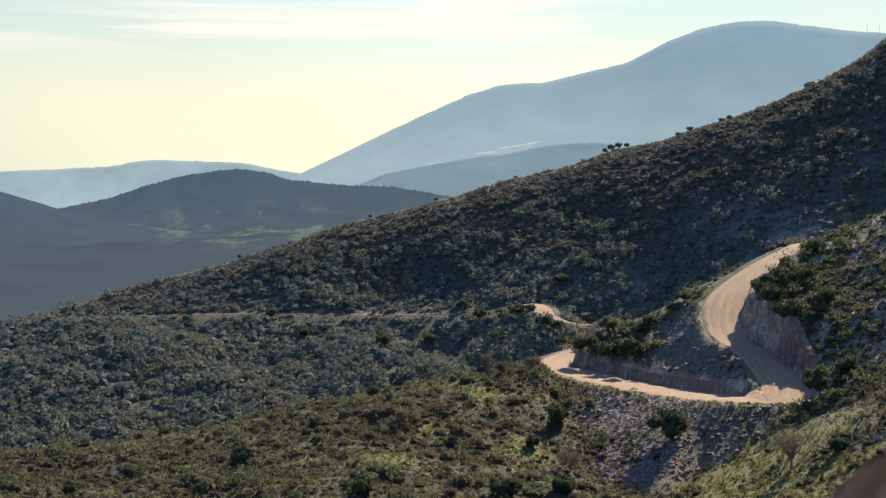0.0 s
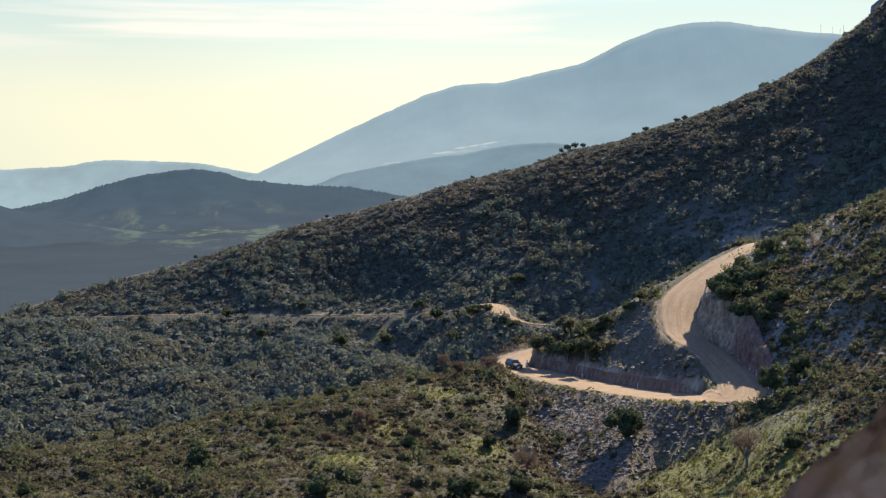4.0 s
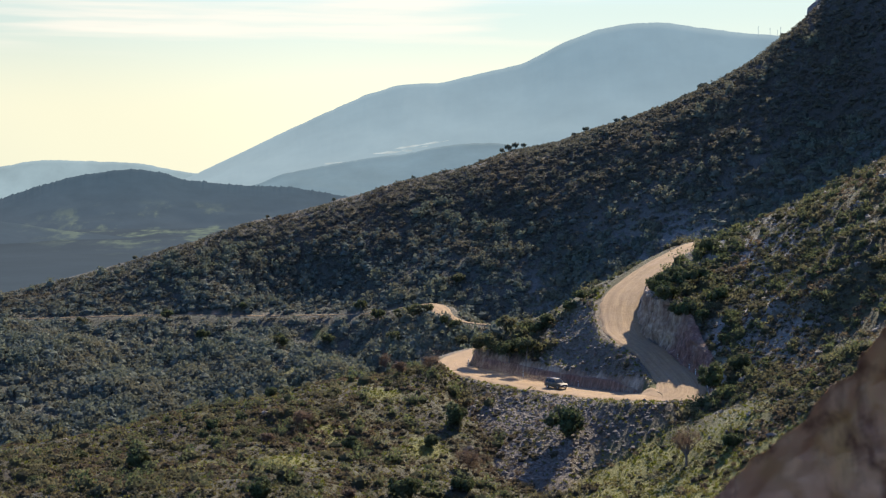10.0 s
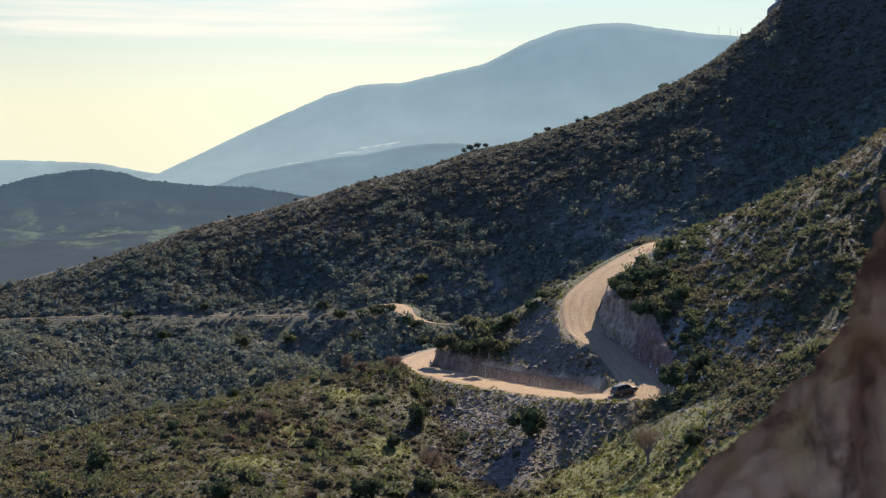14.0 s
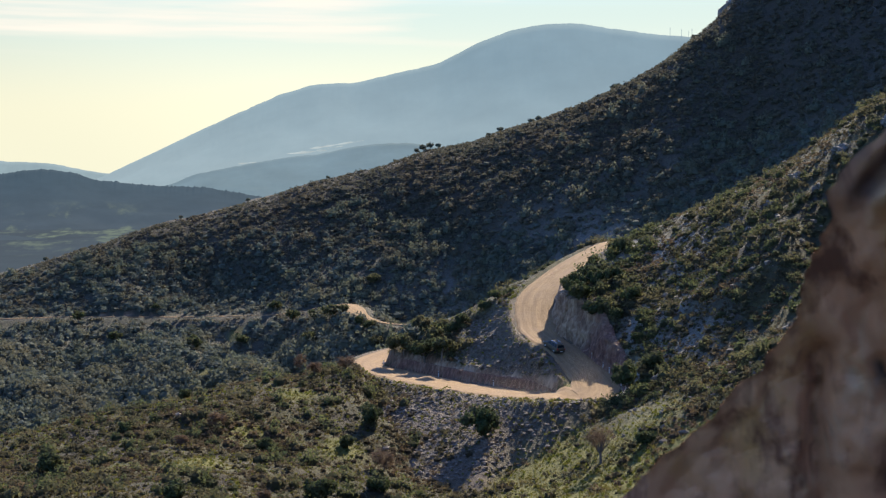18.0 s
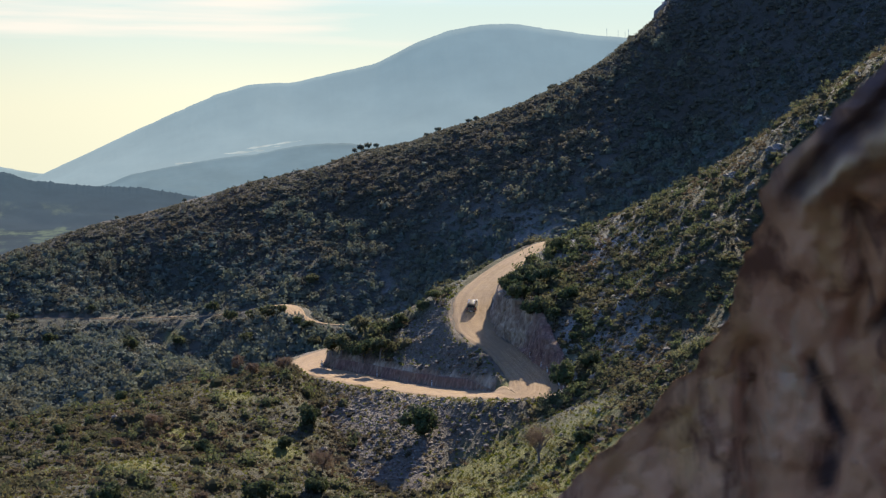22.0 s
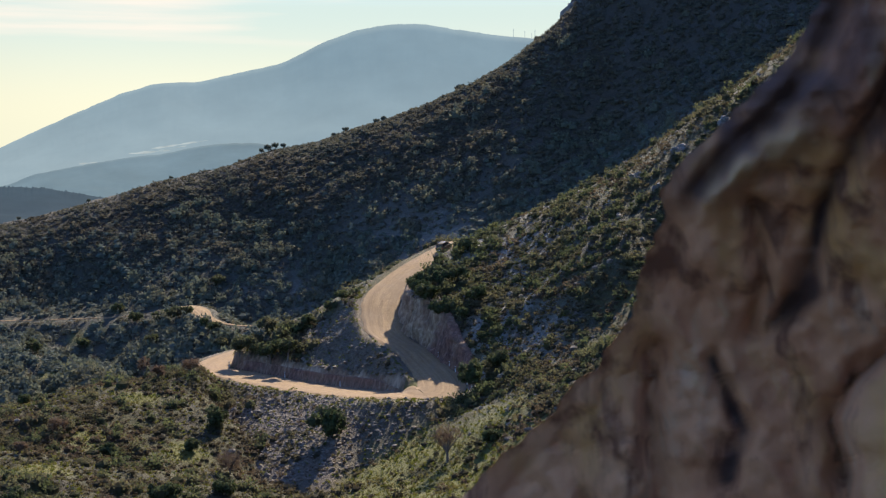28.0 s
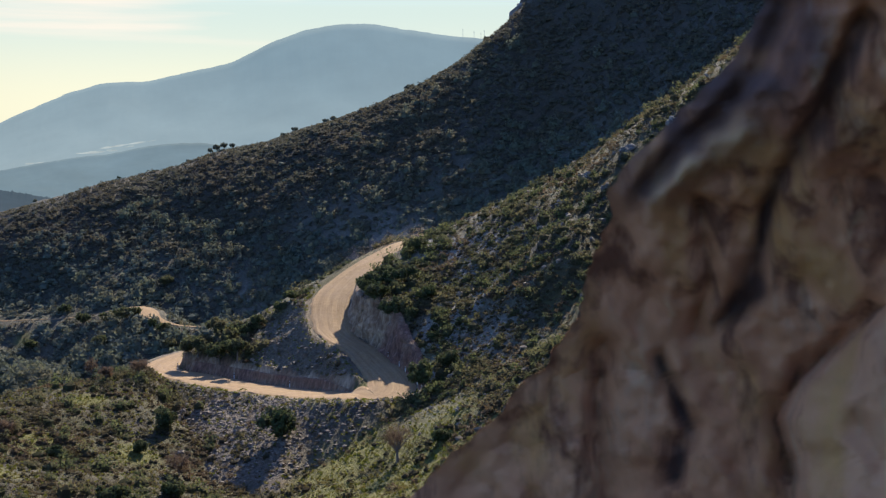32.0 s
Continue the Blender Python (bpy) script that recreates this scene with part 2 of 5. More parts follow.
SPUR_CREST = [(-17.57, 232, -3.5), (-16.39, 238, -4.3), (-13.17, 246, -5.8), (-10.28, 252, -5.3), (-7.76, 258, -4.2), (-5.64, 263, -2.9), (-3.08, 270, -1.5), (-0.51, 278, -0.7), (1.85, 286, 0.3), (3.34, 292, 1.1)]
KNOLL = [(5.68, 284, 5.0), (6.95, 286, 7.4), (8.2, 288, 10.5), (9.14, 292, 13.8), (9.76, 297, 15.6), (7.16, 275, 4.4), (8.84, 272, 6.5)]
UPPER_VERGE = [(10.89, 306, 18.3), (11.9, 314, 20.9), (13.12, 322, 23.5)]
RIGHT_SLOPE = [(15.82, 276, 17.9), (17.85, 270, 24.4), (19.85, 262, 29.7), (18.9, 238, 13.4), (16.89, 230, 7.3), (14.84, 224, 2.9), (14.38, 262, 9.4), (12.9, 273, 15.0), (15.86, 240, 7.5), (13.33, 292, 19.6), (20.88, 262, 24.8), (19.88, 225, 14.4), (17.82, 205, 4.3), (25.85, 190, 11.7)]
RIGHT_CREST = [(14.36, 322, 24.1), (15.79, 320, 29.6), (17.82, 314, 34.4), (19.42, 310, 39.3), (21.14, 304, 44.4), (22.53, 300, 50.3), (23.86, 298, 54.1), (23.5, 296, 53.6), (26.56, 292, 64.3), (30.86, 288, 75.7)]
GULLY = [(-18.36, 330, -27.0), (-16.4, 335, -27.5), (-10.29, 345, -28.0), (-3.94, 355, -22.9), (1.42, 362, -16.8), (4.62, 368, -9.2), (8.83, 372, 0.3), (12.93, 380, 12.5), (16.27, 380, 21.1), (20.56, 372, 38.8), (23.87, 366, 50.5), (27.57, 360, 69.9)]
FAR_SLOPE = [(-16.35, 385, -16.6), (-10.26, 388, -15.6), (-3.93, 392, -12.5), (1.42, 392, -8.2), (6.73, 402, -0.1), (10.88, 412, 16.0), (14.89, 420, 34.1), (18.51, 425, 46.3), (22.5, 420, 65.6)]
FAR_ROAD_LINE = [(-17.1, 448, -5.4), (-15.52, 452, -5.3), (-13.72, 450, -4.2), (-11.48, 446, -3.8), (-8.99, 442, -3.3), (-6.51, 438, -2.8), (-2.86, 430, -2.7), (-0.51, 424, -2.0), (0.99, 418, -1.1)]
RIDGE = [(-17.5, 456, -9.7), (-16.32, 462, -8.3), (-13.92, 468, -3.7), (-11.88, 474, 1.5), (-9.81, 478, 5.5), (-7.72, 482, 10.2), (-5.82, 486, 14.7), (-3.07, 490, 22.2), (-0.3, 494, 28.2), (2.47, 498, 34.4), (4.58, 500, 38.2), (6.27, 503, 43.3)]
RIDGE_UP = [(7.73, 505, 46.4), (9.18, 507, 49.8), (10.62, 508, 53.4), (11.84, 508, 57.1), (13.25, 508, 62.4), (14.44, 508, 66.9), (16.16, 505, 76.3), (15.09, 502, 71.2), (16.15, 500, 78.1), (17.05, 498, 84.1), (18.46, 498, 98.6), (21.38, 500, 116.7), (25.48, 500, 132.0), (30.79, 500, 140.5)]
FAR_ROAD_LEFT = [(-17.6, 468, -5.8, 0.55, 0.25), (-16.6, 458, -5.6, 0.55, 0.25), (-15.52, 452, -5.3, 0.55, 0.25), (-13.72, 450, -4.2, 0.55, 0.25), (-11.48, 446, -3.8, 0.55, 0.25), (-8.99, 442, -3.3, 0.55, 0.25), (-6.51, 438, -2.8, 0.55, 0.25),
            (-2.86, 430, -2.7, 0.55, 0.25), (-0.51, 424, -2.0, 0.55, 0.25), (0.99, 418, -1.1, 0.55, 0.25)]
FAR_ROAD = FAR_ROAD_LEFT + [(2.3, 414, 0.8, 1.2, 3), (3.25, 411, 2.0, 2.6, 4), (3.7, 404, 1.6, 3.0, 4), (3.95, 397, 0.6, 2.0, 4),
            (4.5, 391, -0.4, 1.2, 4), (5.3, 388, -1.0, 0.9, 3), (6.8, 384, -1.0, 1.0, 3), (8.2, 374, 0.0, 1.6, 3), (8.6, 358, 0.8, 3.2, 3), (7.6, 341, 1.2, 3.5, 3), (6.4, 327, 1.3, 3.8, 3)]
# bearing, distance, height, half width, height of the bank cut into the slope
LOWER_ROAD = [(5.7, 319, 1.2, 3.8, 2.5), (4.9, 312.5, 0.8, 3.8, 2.6), (4.32, 306, 0.5, 3.5, 2.6), (4.15, 299.5, 0.35, 3.5, 2.6), (4.5, 293, 0.3, 4.2, 2.6), (5.1, 288, 0.3, 4.6, 2.4), (5.69, 282.8, 0.4, 4.7, 2.3), (7.17, 271, 0.6, 4.6, 2.2), (8.85, 261, 0.9, 4.6, 2.2), (10.3, 253.2, 1.5, 4.6, 2.0), (11.3, 248.4, 2.2, 4.6, 1.2)]
HAIRPIN_ROAD = LOWER_ROAD + [(12.2, 247.2, 2.7, 4.8, 1.5), (12.75, 250.0, 3.1, 4.6, 0.8), (12.72, 254.5, 3.8, 4.2, 2.0), (12.42, 259, 4.6, 3.9, 6.0), (12.03, 264, 5.8, 3.6, 8), (11.55, 269.4, 7.2, 3.6, 7.5), (10.72, 276, 9.1, 3.8, 5), (10.53, 282, 10.9, 3.8, 4), (10.50, 288, 13.0, 3.8, 3.2), (10.66, 294, 15.0, 3.8, 2.5),
                (11.25, 302, 17.4, 3.8, 2), (12.03, 310, 19.8, 3.7, 1.6), (12.74, 317, 21.6, 3.6, 1.4), (13.36, 323, 23.0, 3.4, 1.4), (14.2, 331, 23.4, 3.4, 1.4), (15.6, 342, 22.6, 3.4, 1.4)]
# Unseen ground above the view, added to throw shade on the right hillside
SHADING_SHOULDER = [(19.5, 600, 168), (24, 640, 215), (30, 640, 262), (38, 600, 250), (22, 560, 152), (28, 560, 200), (20, 760, 150), (28, 800, 180), (45, 700, 230)]
NEAR_GROUND = [(-60, 60, 20), (-30, 30, 28), (0, 30, 29), (25, 30, 30), (-30, 90, 8), (0, 90, 11), (20, 90, 12), (0, 135, 1), (-20, 140, -2), (15, 135, 3), (45, 60, 38), (40, 130, 30),
               (0, 0, 38.2), (70, 90, 62), (110, 90, 60), (180, 60, 42), (180, 250, 60), (-120, 90, 20), (-90, 220, -25), (-40, 260, -12), (45, 260, 75), (60, 400, 130), (120, 300, 120), (-150, 300, 10),
               (-30, 430, -25), (-50, 450, -50), (38, 350, 100), (36, 180, 40)]


def polar(bearing, dist, z=0.0):
    a = np.radians(bearing)
    return dist * np.sin(a), dist * np.cos(a), z


def turning(dist):
    """Height of the open turning area inside the hairpin."""
    return 2.55 + (dist - 250) * 0.222


def inner(dist):
    """Bearing of the hairpin's inner edge, where the knoll's tip comes down to the road."""
    return np.interp(dist, [249, 254, 260, 267, 275], [12.35, 12.1, 11.65, 11.05, 10.4])


def level(x, y, z):
    """The road's height, levelled across inside the hairpin, where both legs share one floor."""
    b, r = np.degrees(np.arctan2(x, y)), np.hypot(x, y)
    w = np.clip((b - 11.3) / 0.4, 0, 1) * np.clip((r - 242) / 3, 0, 1) * np.clip((268 - r) / 3, 0, 1) * np.clip((14.5 - b) / 0.3, 0, 1)
    return z * (1 - w) + turning(r) * w


class Land:
    """The hillsides: a thin plate through the plan's lines, with uneven ground, cut and filled along the roads."""

    def __init__(self):
        rows = []
        for line in (NEAR_SLOPE, NEAR_RIGHT, SPUR_CREST, KNOLL, UPPER_VERGE, RIGHT_SLOPE, RIGHT_CREST, GULLY, FAR_SLOPE, FAR_ROAD_LINE, RIDGE, RIDGE_UP, NEAR_GROUND):
            rows += line
        for line, back, drop in ((RIDGE, 70, 32), (RIDGE, 170, 75), (RIDGE_UP, 70, 20), (RIDGE_UP, 170, 60), (RIGHT_CREST[::2], 22, 5)):
            rows += [(b, d + back, z - drop) for b, d, z in line if b < 18]
        rows += SHADING_SHOULDER
        p = np.array([polar(*r) for r in rows])
        self.c = p[:, :2] / 100.0
        n = len(p)
        k = self.kernel(self.c) + 2e-3 * np.eye(n)
        q = np.hstack([np.ones((n, 1)), self.c])
        m = np.block([[k, q], [q.T, np.zeros((3, 3))]])
        self.w = np.linalg.solve(m, np.concatenate([p[:, 2], np.zeros(3)]))
        rng = np.random.default_rng(5)
        self.lattice = rng.random((256, 256))
        self.roads = [self.trace(FAR_ROAD), self.trace(HAIRPIN_ROAD)]
        turn = int(np.argmax(np.degrees(np.arctan2(self.roads[1][:350, 0], self.roads[1][:350, 1])) * (np.hypot(*self.roads[1][:350, :2].T) < 262)))
        self.legs = [self.roads[0], self.roads[1][:turn], self.roads[1][turn:]]

    def kernel(self, x):
        d2 = ((x[:, None, :] - self.c[None]) ** 2).sum(-1) + 1e-12
        return 0.5 * d2 * np.log(d2)

    def value(self, x, y):
        xi, yi = np.floor(x).astype(int), np.floor(y).astype(int)
        u, v = x - xi, y - yi
        u, v = u * u * (3 - 2 * u), v * v * (3 - 2 * v)
        g = lambda a, b: self.lattice[a % 256, b % 256]
        return ((g(xi, yi) * (1 - u) + g(xi + 1, yi) * u) * (1 - v) + (g(xi, yi + 1) * (1 - u) + g(xi + 1, yi + 1) * u) * v) - 0.5

    def trace(self, plan):
        """The road's centre line, every half metre: x, y, z and half its width."""
        p = np.array([(*polar(r[0], r[1])[:2], *r[2:]) for r in plan])
        out = []
        for i in range(len(p) - 1):
            a, b, c, d = p[max(i - 1, 0)], p[i], p[i + 1], p[min(i + 2, len(p) - 1)]
            n = max(2, int(np.hypot(*(c - b)[:2]) / 0.6))
            for s in np.arange(n) / n:
                out.append(0.5 * (2 * b + (c - a) * s + (2 * a - 5 * b + 4 * c - d) * s * s + (3 * b - a - 3 * c + d) * s ** 3))
        return np.array(out)

    def near(self, road, x, y):
        """Distance to the road's centre line, the nearest sample's number; far points get 1e3."""
        d = np.full(x.shape, 1e3)
        k = np.zeros(x.shape, int)
        lo, hi = road[:, :2].min(0) - 45, road[:, :2].max(0) + 45
        idx = np.where((x > lo[0]) & (x < hi[0]) & (y > lo[1]) & (y < hi[1]))[0]
        for part_ in np.array_split(idx, max(1, len(idx) // 20000)):
            if len(part_):
                dd = (x[part_, None] - road[None, ::2, 0]) ** 2 + (y[part_, None] - road[None, ::2, 1]) ** 2
                j = dd.argmin(1)
                d[part_], k[part_] = np.sqrt(dd[np.arange(len(part_)), j]), j * 2
        return d, k

    def between(self, road, k, x, y):
        """The road's height and half its width abreast of a point, between the samples."""
        run, rate = np.gradient(road[:, :2], axis=0), np.gradient(road[:, 2:4], axis=0)
        past = np.clip(((x - road[k, 0]) * run[k, 0] + (y - road[k, 1]) * run[k, 1]) / (run[k] ** 2).sum(1), -1.5, 1.5)
        return road[k, 2] + past * rate[k, 0], road[k, 3] + past * rate[k, 1]

    def height(self, x, y, full=False):
        x, y = np.asarray(x, float).ravel(), np.asarray(y, float).ravel()
        z = np.empty(len(x))
        for s in range(0, len(x), 20000):
            q = np.column_stack([x[s:s + 20000], y[s:s + 20000]]) / 100.0
            z[s:s + 20000] = self.kernel(q) @ self.w[:-3] + self.w[-3] + q @ self.w[-2:]
        r = np.hypot(x, y)
        amp = np.clip((r - 100) / 80, 0.1, 1.0)
        z = z + amp * (1.6 * self.value(x / 17 + 3, y / 17) + 0.8 * self.value(x / 6.5, y / 6.5 + 7) + 0.35 * self.value(x / 2.3 + 50, y / 2.3))
        crest = np.interp(np.degrees(np.arctan2(x, y)), [-17.5, -7.7, 2.5, 7.7, 14.4, 18.5, 40], [456, 482, 498, 505, 508, 498, 500])
        side = np.clip((crest - 10 - r) / 35, 0, 1) * np.clip((r - 340) / 18, 0, 1)
        off_road = np.abs(r - np.interp(np.degrees(np.arctan2(x, y)), [p[0] for p in FAR_ROAD_LINE], [p[1] for p in FAR_ROAD_LINE]))
        side = side * np.where(x < 20, np.clip(off_road / 16, 0.1, 1), 1)
        z = z + side * (7.0 * self.value((x + 0.5 * y) / 30 + 17, (y - 0.5 * x) / 75) + 3.6 * self.value(x / 19 + 71, y / 19) + 1.3 * self.value(x / 8 + 5, y / 8))
        spur = np.clip((5 - np.degrees(np.arctan2(x, y))) / 2, 0, 1) * np.clip((r - 180) / 10, 0, 1) * np.clip((262 - r) / 15, 0, 1)
        z = z + spur * (2.2 * self.value(x / 11 + 23, y / 15) + 1.0 * self.value(x / 4.5 + 61, y / 4.5))
        far = np.clip((r - 640) / 300, 0, 1)
        far = np.where(np.degrees(np.arctan2(x, y)) > 17.5, np.clip((r - 900) / 300, 0, 1), far)
        z = z * (1 - far) + far * -75.0 - np.clip((r - 900) / 400, 0, 1) * 6
        # the valley drains away to the left
        z = z - 85 * np.clip((r - 2500) / 1500, 0, 1) * np.clip((-8 - np.degrees(np.arctan2(x, y))) / 3, 0, 1)
        roadness, cutness, fillness = np.full(len(x), 1e3), np.zeros(len(x)), np.zeros(len(x))
        legs = []
        for road in self.legs:
            d, k = self.near(road, x, y)
            zr, hw = self.between(road, k, x, y)
            legs.append((d, level(x, y, zr), hw, road[k, 4], np.maximum(d - hw - 0.4, 0)))
        # below the lower leg the bank falls away towards the near slope
        d, k = self.near(self.legs[1], x, y)
        low_leg = self.legs[1]
        bearing = np.degrees(np.arctan2(x, y))
        below = (d < 20) * (r < np.hypot(low_leg[k, 0], low_leg[k, 1])) * np.clip((bearing - 3.7) / 0.7, 0, 1) * np.clip((12.5 - bearing) / 0.5, 0, 1)
        low_z, low_w = self.between(low_leg, k, x, y)
        fall = np.maximum(d - low_w - 1.2, 0)
        z = z - below * np.maximum(z - (low_z - 0.25 - 0.42 * fall + 0.4 * self.value(x / 3, y / 3)), 0)
        natural = z
        shoulder = 2.4 * np.clip((bearing - 8.8) / 1.4, 0, 1) * np.clip((13.2 - bearing) / 0.6, 0, 1) * (r < 250)
        lean = np.where(r < 262, 0.42 + 0.2 * np.clip((bearing - 8.6) / 1.2, 0, 1), 0.62)
        for d, zr, hw, bank, e in legs:
            filled = np.where(d < 44, np.maximum(z, zr - 0.12 - lean * np.maximum(e - 1.0 - shoulder, 0)), z)
            fillness = np.maximum(fillness, np.clip((filled - natural) / 0.9, 0, 1) * np.clip((e - 1.0 - shoulder) / 1.5, 0, 1) * np.clip(0.8 + 0.8 * self.value(x / 4.5 + 8, y / 4.5) + 0.7 * self.value(x / 1.7, y / 1.7), 0, 1))
            z = filled
        rough = 1 + 0.6 * self.value(x / 2.6, y / 2.6 + 30) + 0.4 * self.value(x / 0.9 + 9, y / 0.9)
        steep = 0.66 + 0.2 * np.clip((np.degrees(np.arctan2(x, y)) - 8.6) / 1.2, 0, 1)
        # the tip of the knoll tapers down to the turning area
        nose = (r > 250) & (r < 274) & (bearing < inner(r)) & (bearing > 9.2)
        z = np.where(nose, np.minimum(z, np.maximum(turning(r) + 0.15 + 0.62 * np.radians(inner(r) - bearing) * r, legs[2][1] - 0.12 - 1.1 * np.maximum(legs[2][4] - 1.0, 0))), z)
        for d, zr, hw, bank, e in legs:
            dug = np.where(d < 44, np.minimum(z, zr + np.minimum(2.8 * e, bank) * rough + steep * np.maximum(e - bank / 2.8, 0)), z)
            cutness = np.maximum(cutness, np.clip((z - dug) / 0.8, 0, 1) * np.clip((bank / 2.8 + 0.8 - e) / 0.6, 0, 1) * (d > hw + 0.4))
            z = dug
        pan = (bearing > inner(r)) & (bearing < 12.9) & (r > 247) & (r < 265)
        z = np.where(pan, turning(r) - 0.5, z)
        cutness = np.where(pan, 0, cutness)
        roadness = np.where(pan, -3.0, roadness)
        edge = np.stack([d - hw for d, zr, hw, bank, e in legs])
        first = edge.argmin(0)
        gap = edge.min(0)
        floor_ = np.stack([zr for d, zr, hw, bank, e in legs])[first, np.arange(len(x))]
        z = np.where((gap < 0.4) & ~pan, floor_ - np.where(gap < -0.7, 0.45, 0.16), z)
        roadness = np.minimum(roadness, gap)
        fillness = fillness * np.where(r < 252, np.clip(1 - 0.4 * (bearing - 8.6) / 1.2, 0.6, 1), 1)
        return (z, roadness, cutness, fillness) if full else z


LAND = Land()


def from_numpy(name, verts, faces, mat, smooth=True, attrs=None):
    """A mesh object from arrays; faces is an (n, 3) or (n, 4) array."""
    me = bpy.data.meshes.new(name)
    n, w = faces.shape
    me.vertices.add(len(verts))
    me.vertices.foreach_set("co", np.ascontiguousarray(verts, np.float32).ravel())
    me.loops.add(n * w)
    me.loops.foreach_set("vertex_index", np.ascontiguousarray(faces, np.int32).ravel())
    me.polygons.add(n)
    me.polygons.foreach_set("loop_start", np.arange(0, n * w, w, dtype=np.int32))
    me.polygons.foreach_set("use_smooth", np.full(n, smooth))
    for k, v in (attrs or {}).items():
        me.attributes.new(k, "FLOAT", "POINT").data.foreach_set("value", np.ascontiguousarray(v, np.float32))
    me.update(calc_edges=True)
    me.materials.append(mat)
    return new(name, me)


def grid_faces(rows, cols, wrap=False):
    i, j = np.meshgrid(np.arange(rows - 1), np.arange(cols if wrap else cols - 1), indexing="ij")
    i, j = i.ravel(), j.ravel()
    k = (j + 1) % cols
    return np.column_stack([i * cols + j, i * cols + k, (i + 1) * cols + k, (i + 1) * cols + j])


def part(name, bm, mat, parent, label="", smooth=False):
    me = bpy.data.meshes.new(name)
    bm.to_mesh(me)
    bm.free()
    me.materials.append(mat)
    if smooth:
        me.polygons.foreach_set("use_smooth", np.full(len(me.polygons), True))
    ob = new(name, me)
    ob.parent = parent
    return tagged(ob, label)


# ---- ground ----
def scree(bearing, dist):
    """The loose stony flank between the two legs of the hairpin, and the bank below the road."""
    knoll = np.clip((bearing - 7.4) / 0.7, 0, 1) * np.clip((12.2 - bearing) / 0.4, 0, 1) * np.clip((dist - 254) / 3, 0, 1) * np.clip((296 - dist) / 5, 0, 1)
    bank = np.clip((bearing - 4.6) / 1.2, 0, 1) * np.clip((10.2 - bearing) / 1.6, 0, 1) * np.clip(1.2 - np.abs(dist - (260 - 4.2 * (bearing - 5))) / 13, 0, 1) * (dist < 290 - 4.4 * (bearing - 5))
    return np.clip(np.maximum(knoll * 0.9, bank), 0, 1) * 0.9


def ribs_at(x, y):
    """Bare ribs of rock that run down the far hillside."""
    return LAND.value((x + 0.5 * y) / 16 + 7, (y - 0.5 * x) / 42) + 0.6 * LAND.value(x / 6 + 12, y / 6)


def build_ground():
    fine = np.arange(-19.0, 33.0, 0.105)
    b = np.concatenate([fine, np.arange(33.0, 341.0, 3.5)])
    r = np.concatenate([[0.02], np.geomspace(0.8, 150, 46)[:-1], np.arange(150, 345, 1.1), np.arange(345, 520, 2.1), np.geomspace(520, 4900, 36)])
    bb, rr = np.meshgrid(b, r)
    x, y, _ = polar(bb.ravel(), rr.ravel())
    z, road, cut, fill = LAND.height(x, y, True)
    meadow = np.zeros(len(x))
    for mb, md, sx in MEADOWS:
        mx, my, _ = polar(mb, md)
        meadow = np.maximum(meadow, np.clip(1.4 - np.hypot(x - mx, y - my) / sx + 0.8 * LAND.value(x / 3, y / 3), 0, 1))
    meadow = np.maximum(meadow, np.where((road > -1.0) & (road < np.where(np.degrees(np.arctan2(x, y)) > 8.8, 4.2, 1.6)) & (cut < 0.2) & (np.hypot(x, y) < 262), 0.65 + 0.5 * LAND.value(x / 1.5, y / 1.5), 0))
    bearing = np.degrees(np.arctan2(x, y))
    near_side = np.hypot(x, y) < 345
    pale = near_side * np.clip((bearing - 12.8) / 1.5, 0, 1) * np.clip((19.0 - bearing) / 3, 0.06, 1) * np.clip((np.hypot(x, y) - 222 - 2.0 * (bearing - 14)) / 15, 0, 1) * np.clip(1.5 * LAND.value(x / 8 + 90, y / 8) + 0.9 * LAND.value(x / 3, y / 3 + 40) + 0.42, 0.1, 0.95)
    dist = np.hypot(x, y)
    brown_shade = (1 - near_side) * np.clip(((bearing * 0.3 + (dist - 430) * 0.13) - 1.0) / 6, 0, 0.9)
    ribs = ribs_at(x, y)
    pale = np.maximum(pale, (1 - near_side) * np.clip((bearing - 3.5) / 4, 0, 1) * np.clip((458 - dist) / 60, 0, 1) * np.clip((20 - bearing) / 6, 0.25, 1) * np.clip(0.3 + 1.2 * ribs, 0.05, 0.75))
    pale = np.maximum(pale, (1 - near_side) * np.clip((bearing + 14) / 6, 0, 1) * np.clip((440 - dist) / 30, 0, 1) * np.clip(0.0 + 0.6 * ribs, 0.0, 0.18))
    rub = fill + scree(bearing, np.hypot(x, y))
    rub = np.clip(np.where(np.hypot(x, y) < 345, rub, rub * 0.3), 0, 1)
    ob = from_numpy("ground", np.column_stack([x, y, z]), grid_faces(len(r), len(b), True), GROUND, True, {"meadow": meadow, "cut": cut, "rubble": rub, "pale": pale, "brown_shade": brown_shade, "stony": np.clip((np.hypot(x, y) - 330) / 25, 0, 0.9)})
    return tagged(ob, "dry Mediterranean hillside of brown soil, grass and limestone", "hillside", kind="structure")


MEADOWS = [(-2.2, 213, 6), (-0.5, 240, 4), (1.5, 262, 4), (12.6, 205, 14), (16.0, 196, 16), (14.2, 222, 9), (11.0, 200, 12), (13.6, 212, 9), (10.0, 212, 7), (15.2, 206, 11), (9.0, 190, 8), (12.0, 224, 9), (10.6, 222, 7), (-5.5, 215, 4), (3.0, 236, 4), (-0.8, 414, 3), (-1.0, 404, 3), (-1.2, 394, 3.5), (-1.5, 384, 4), (-1.7, 374, 4), (-1.9, 364, 4)]


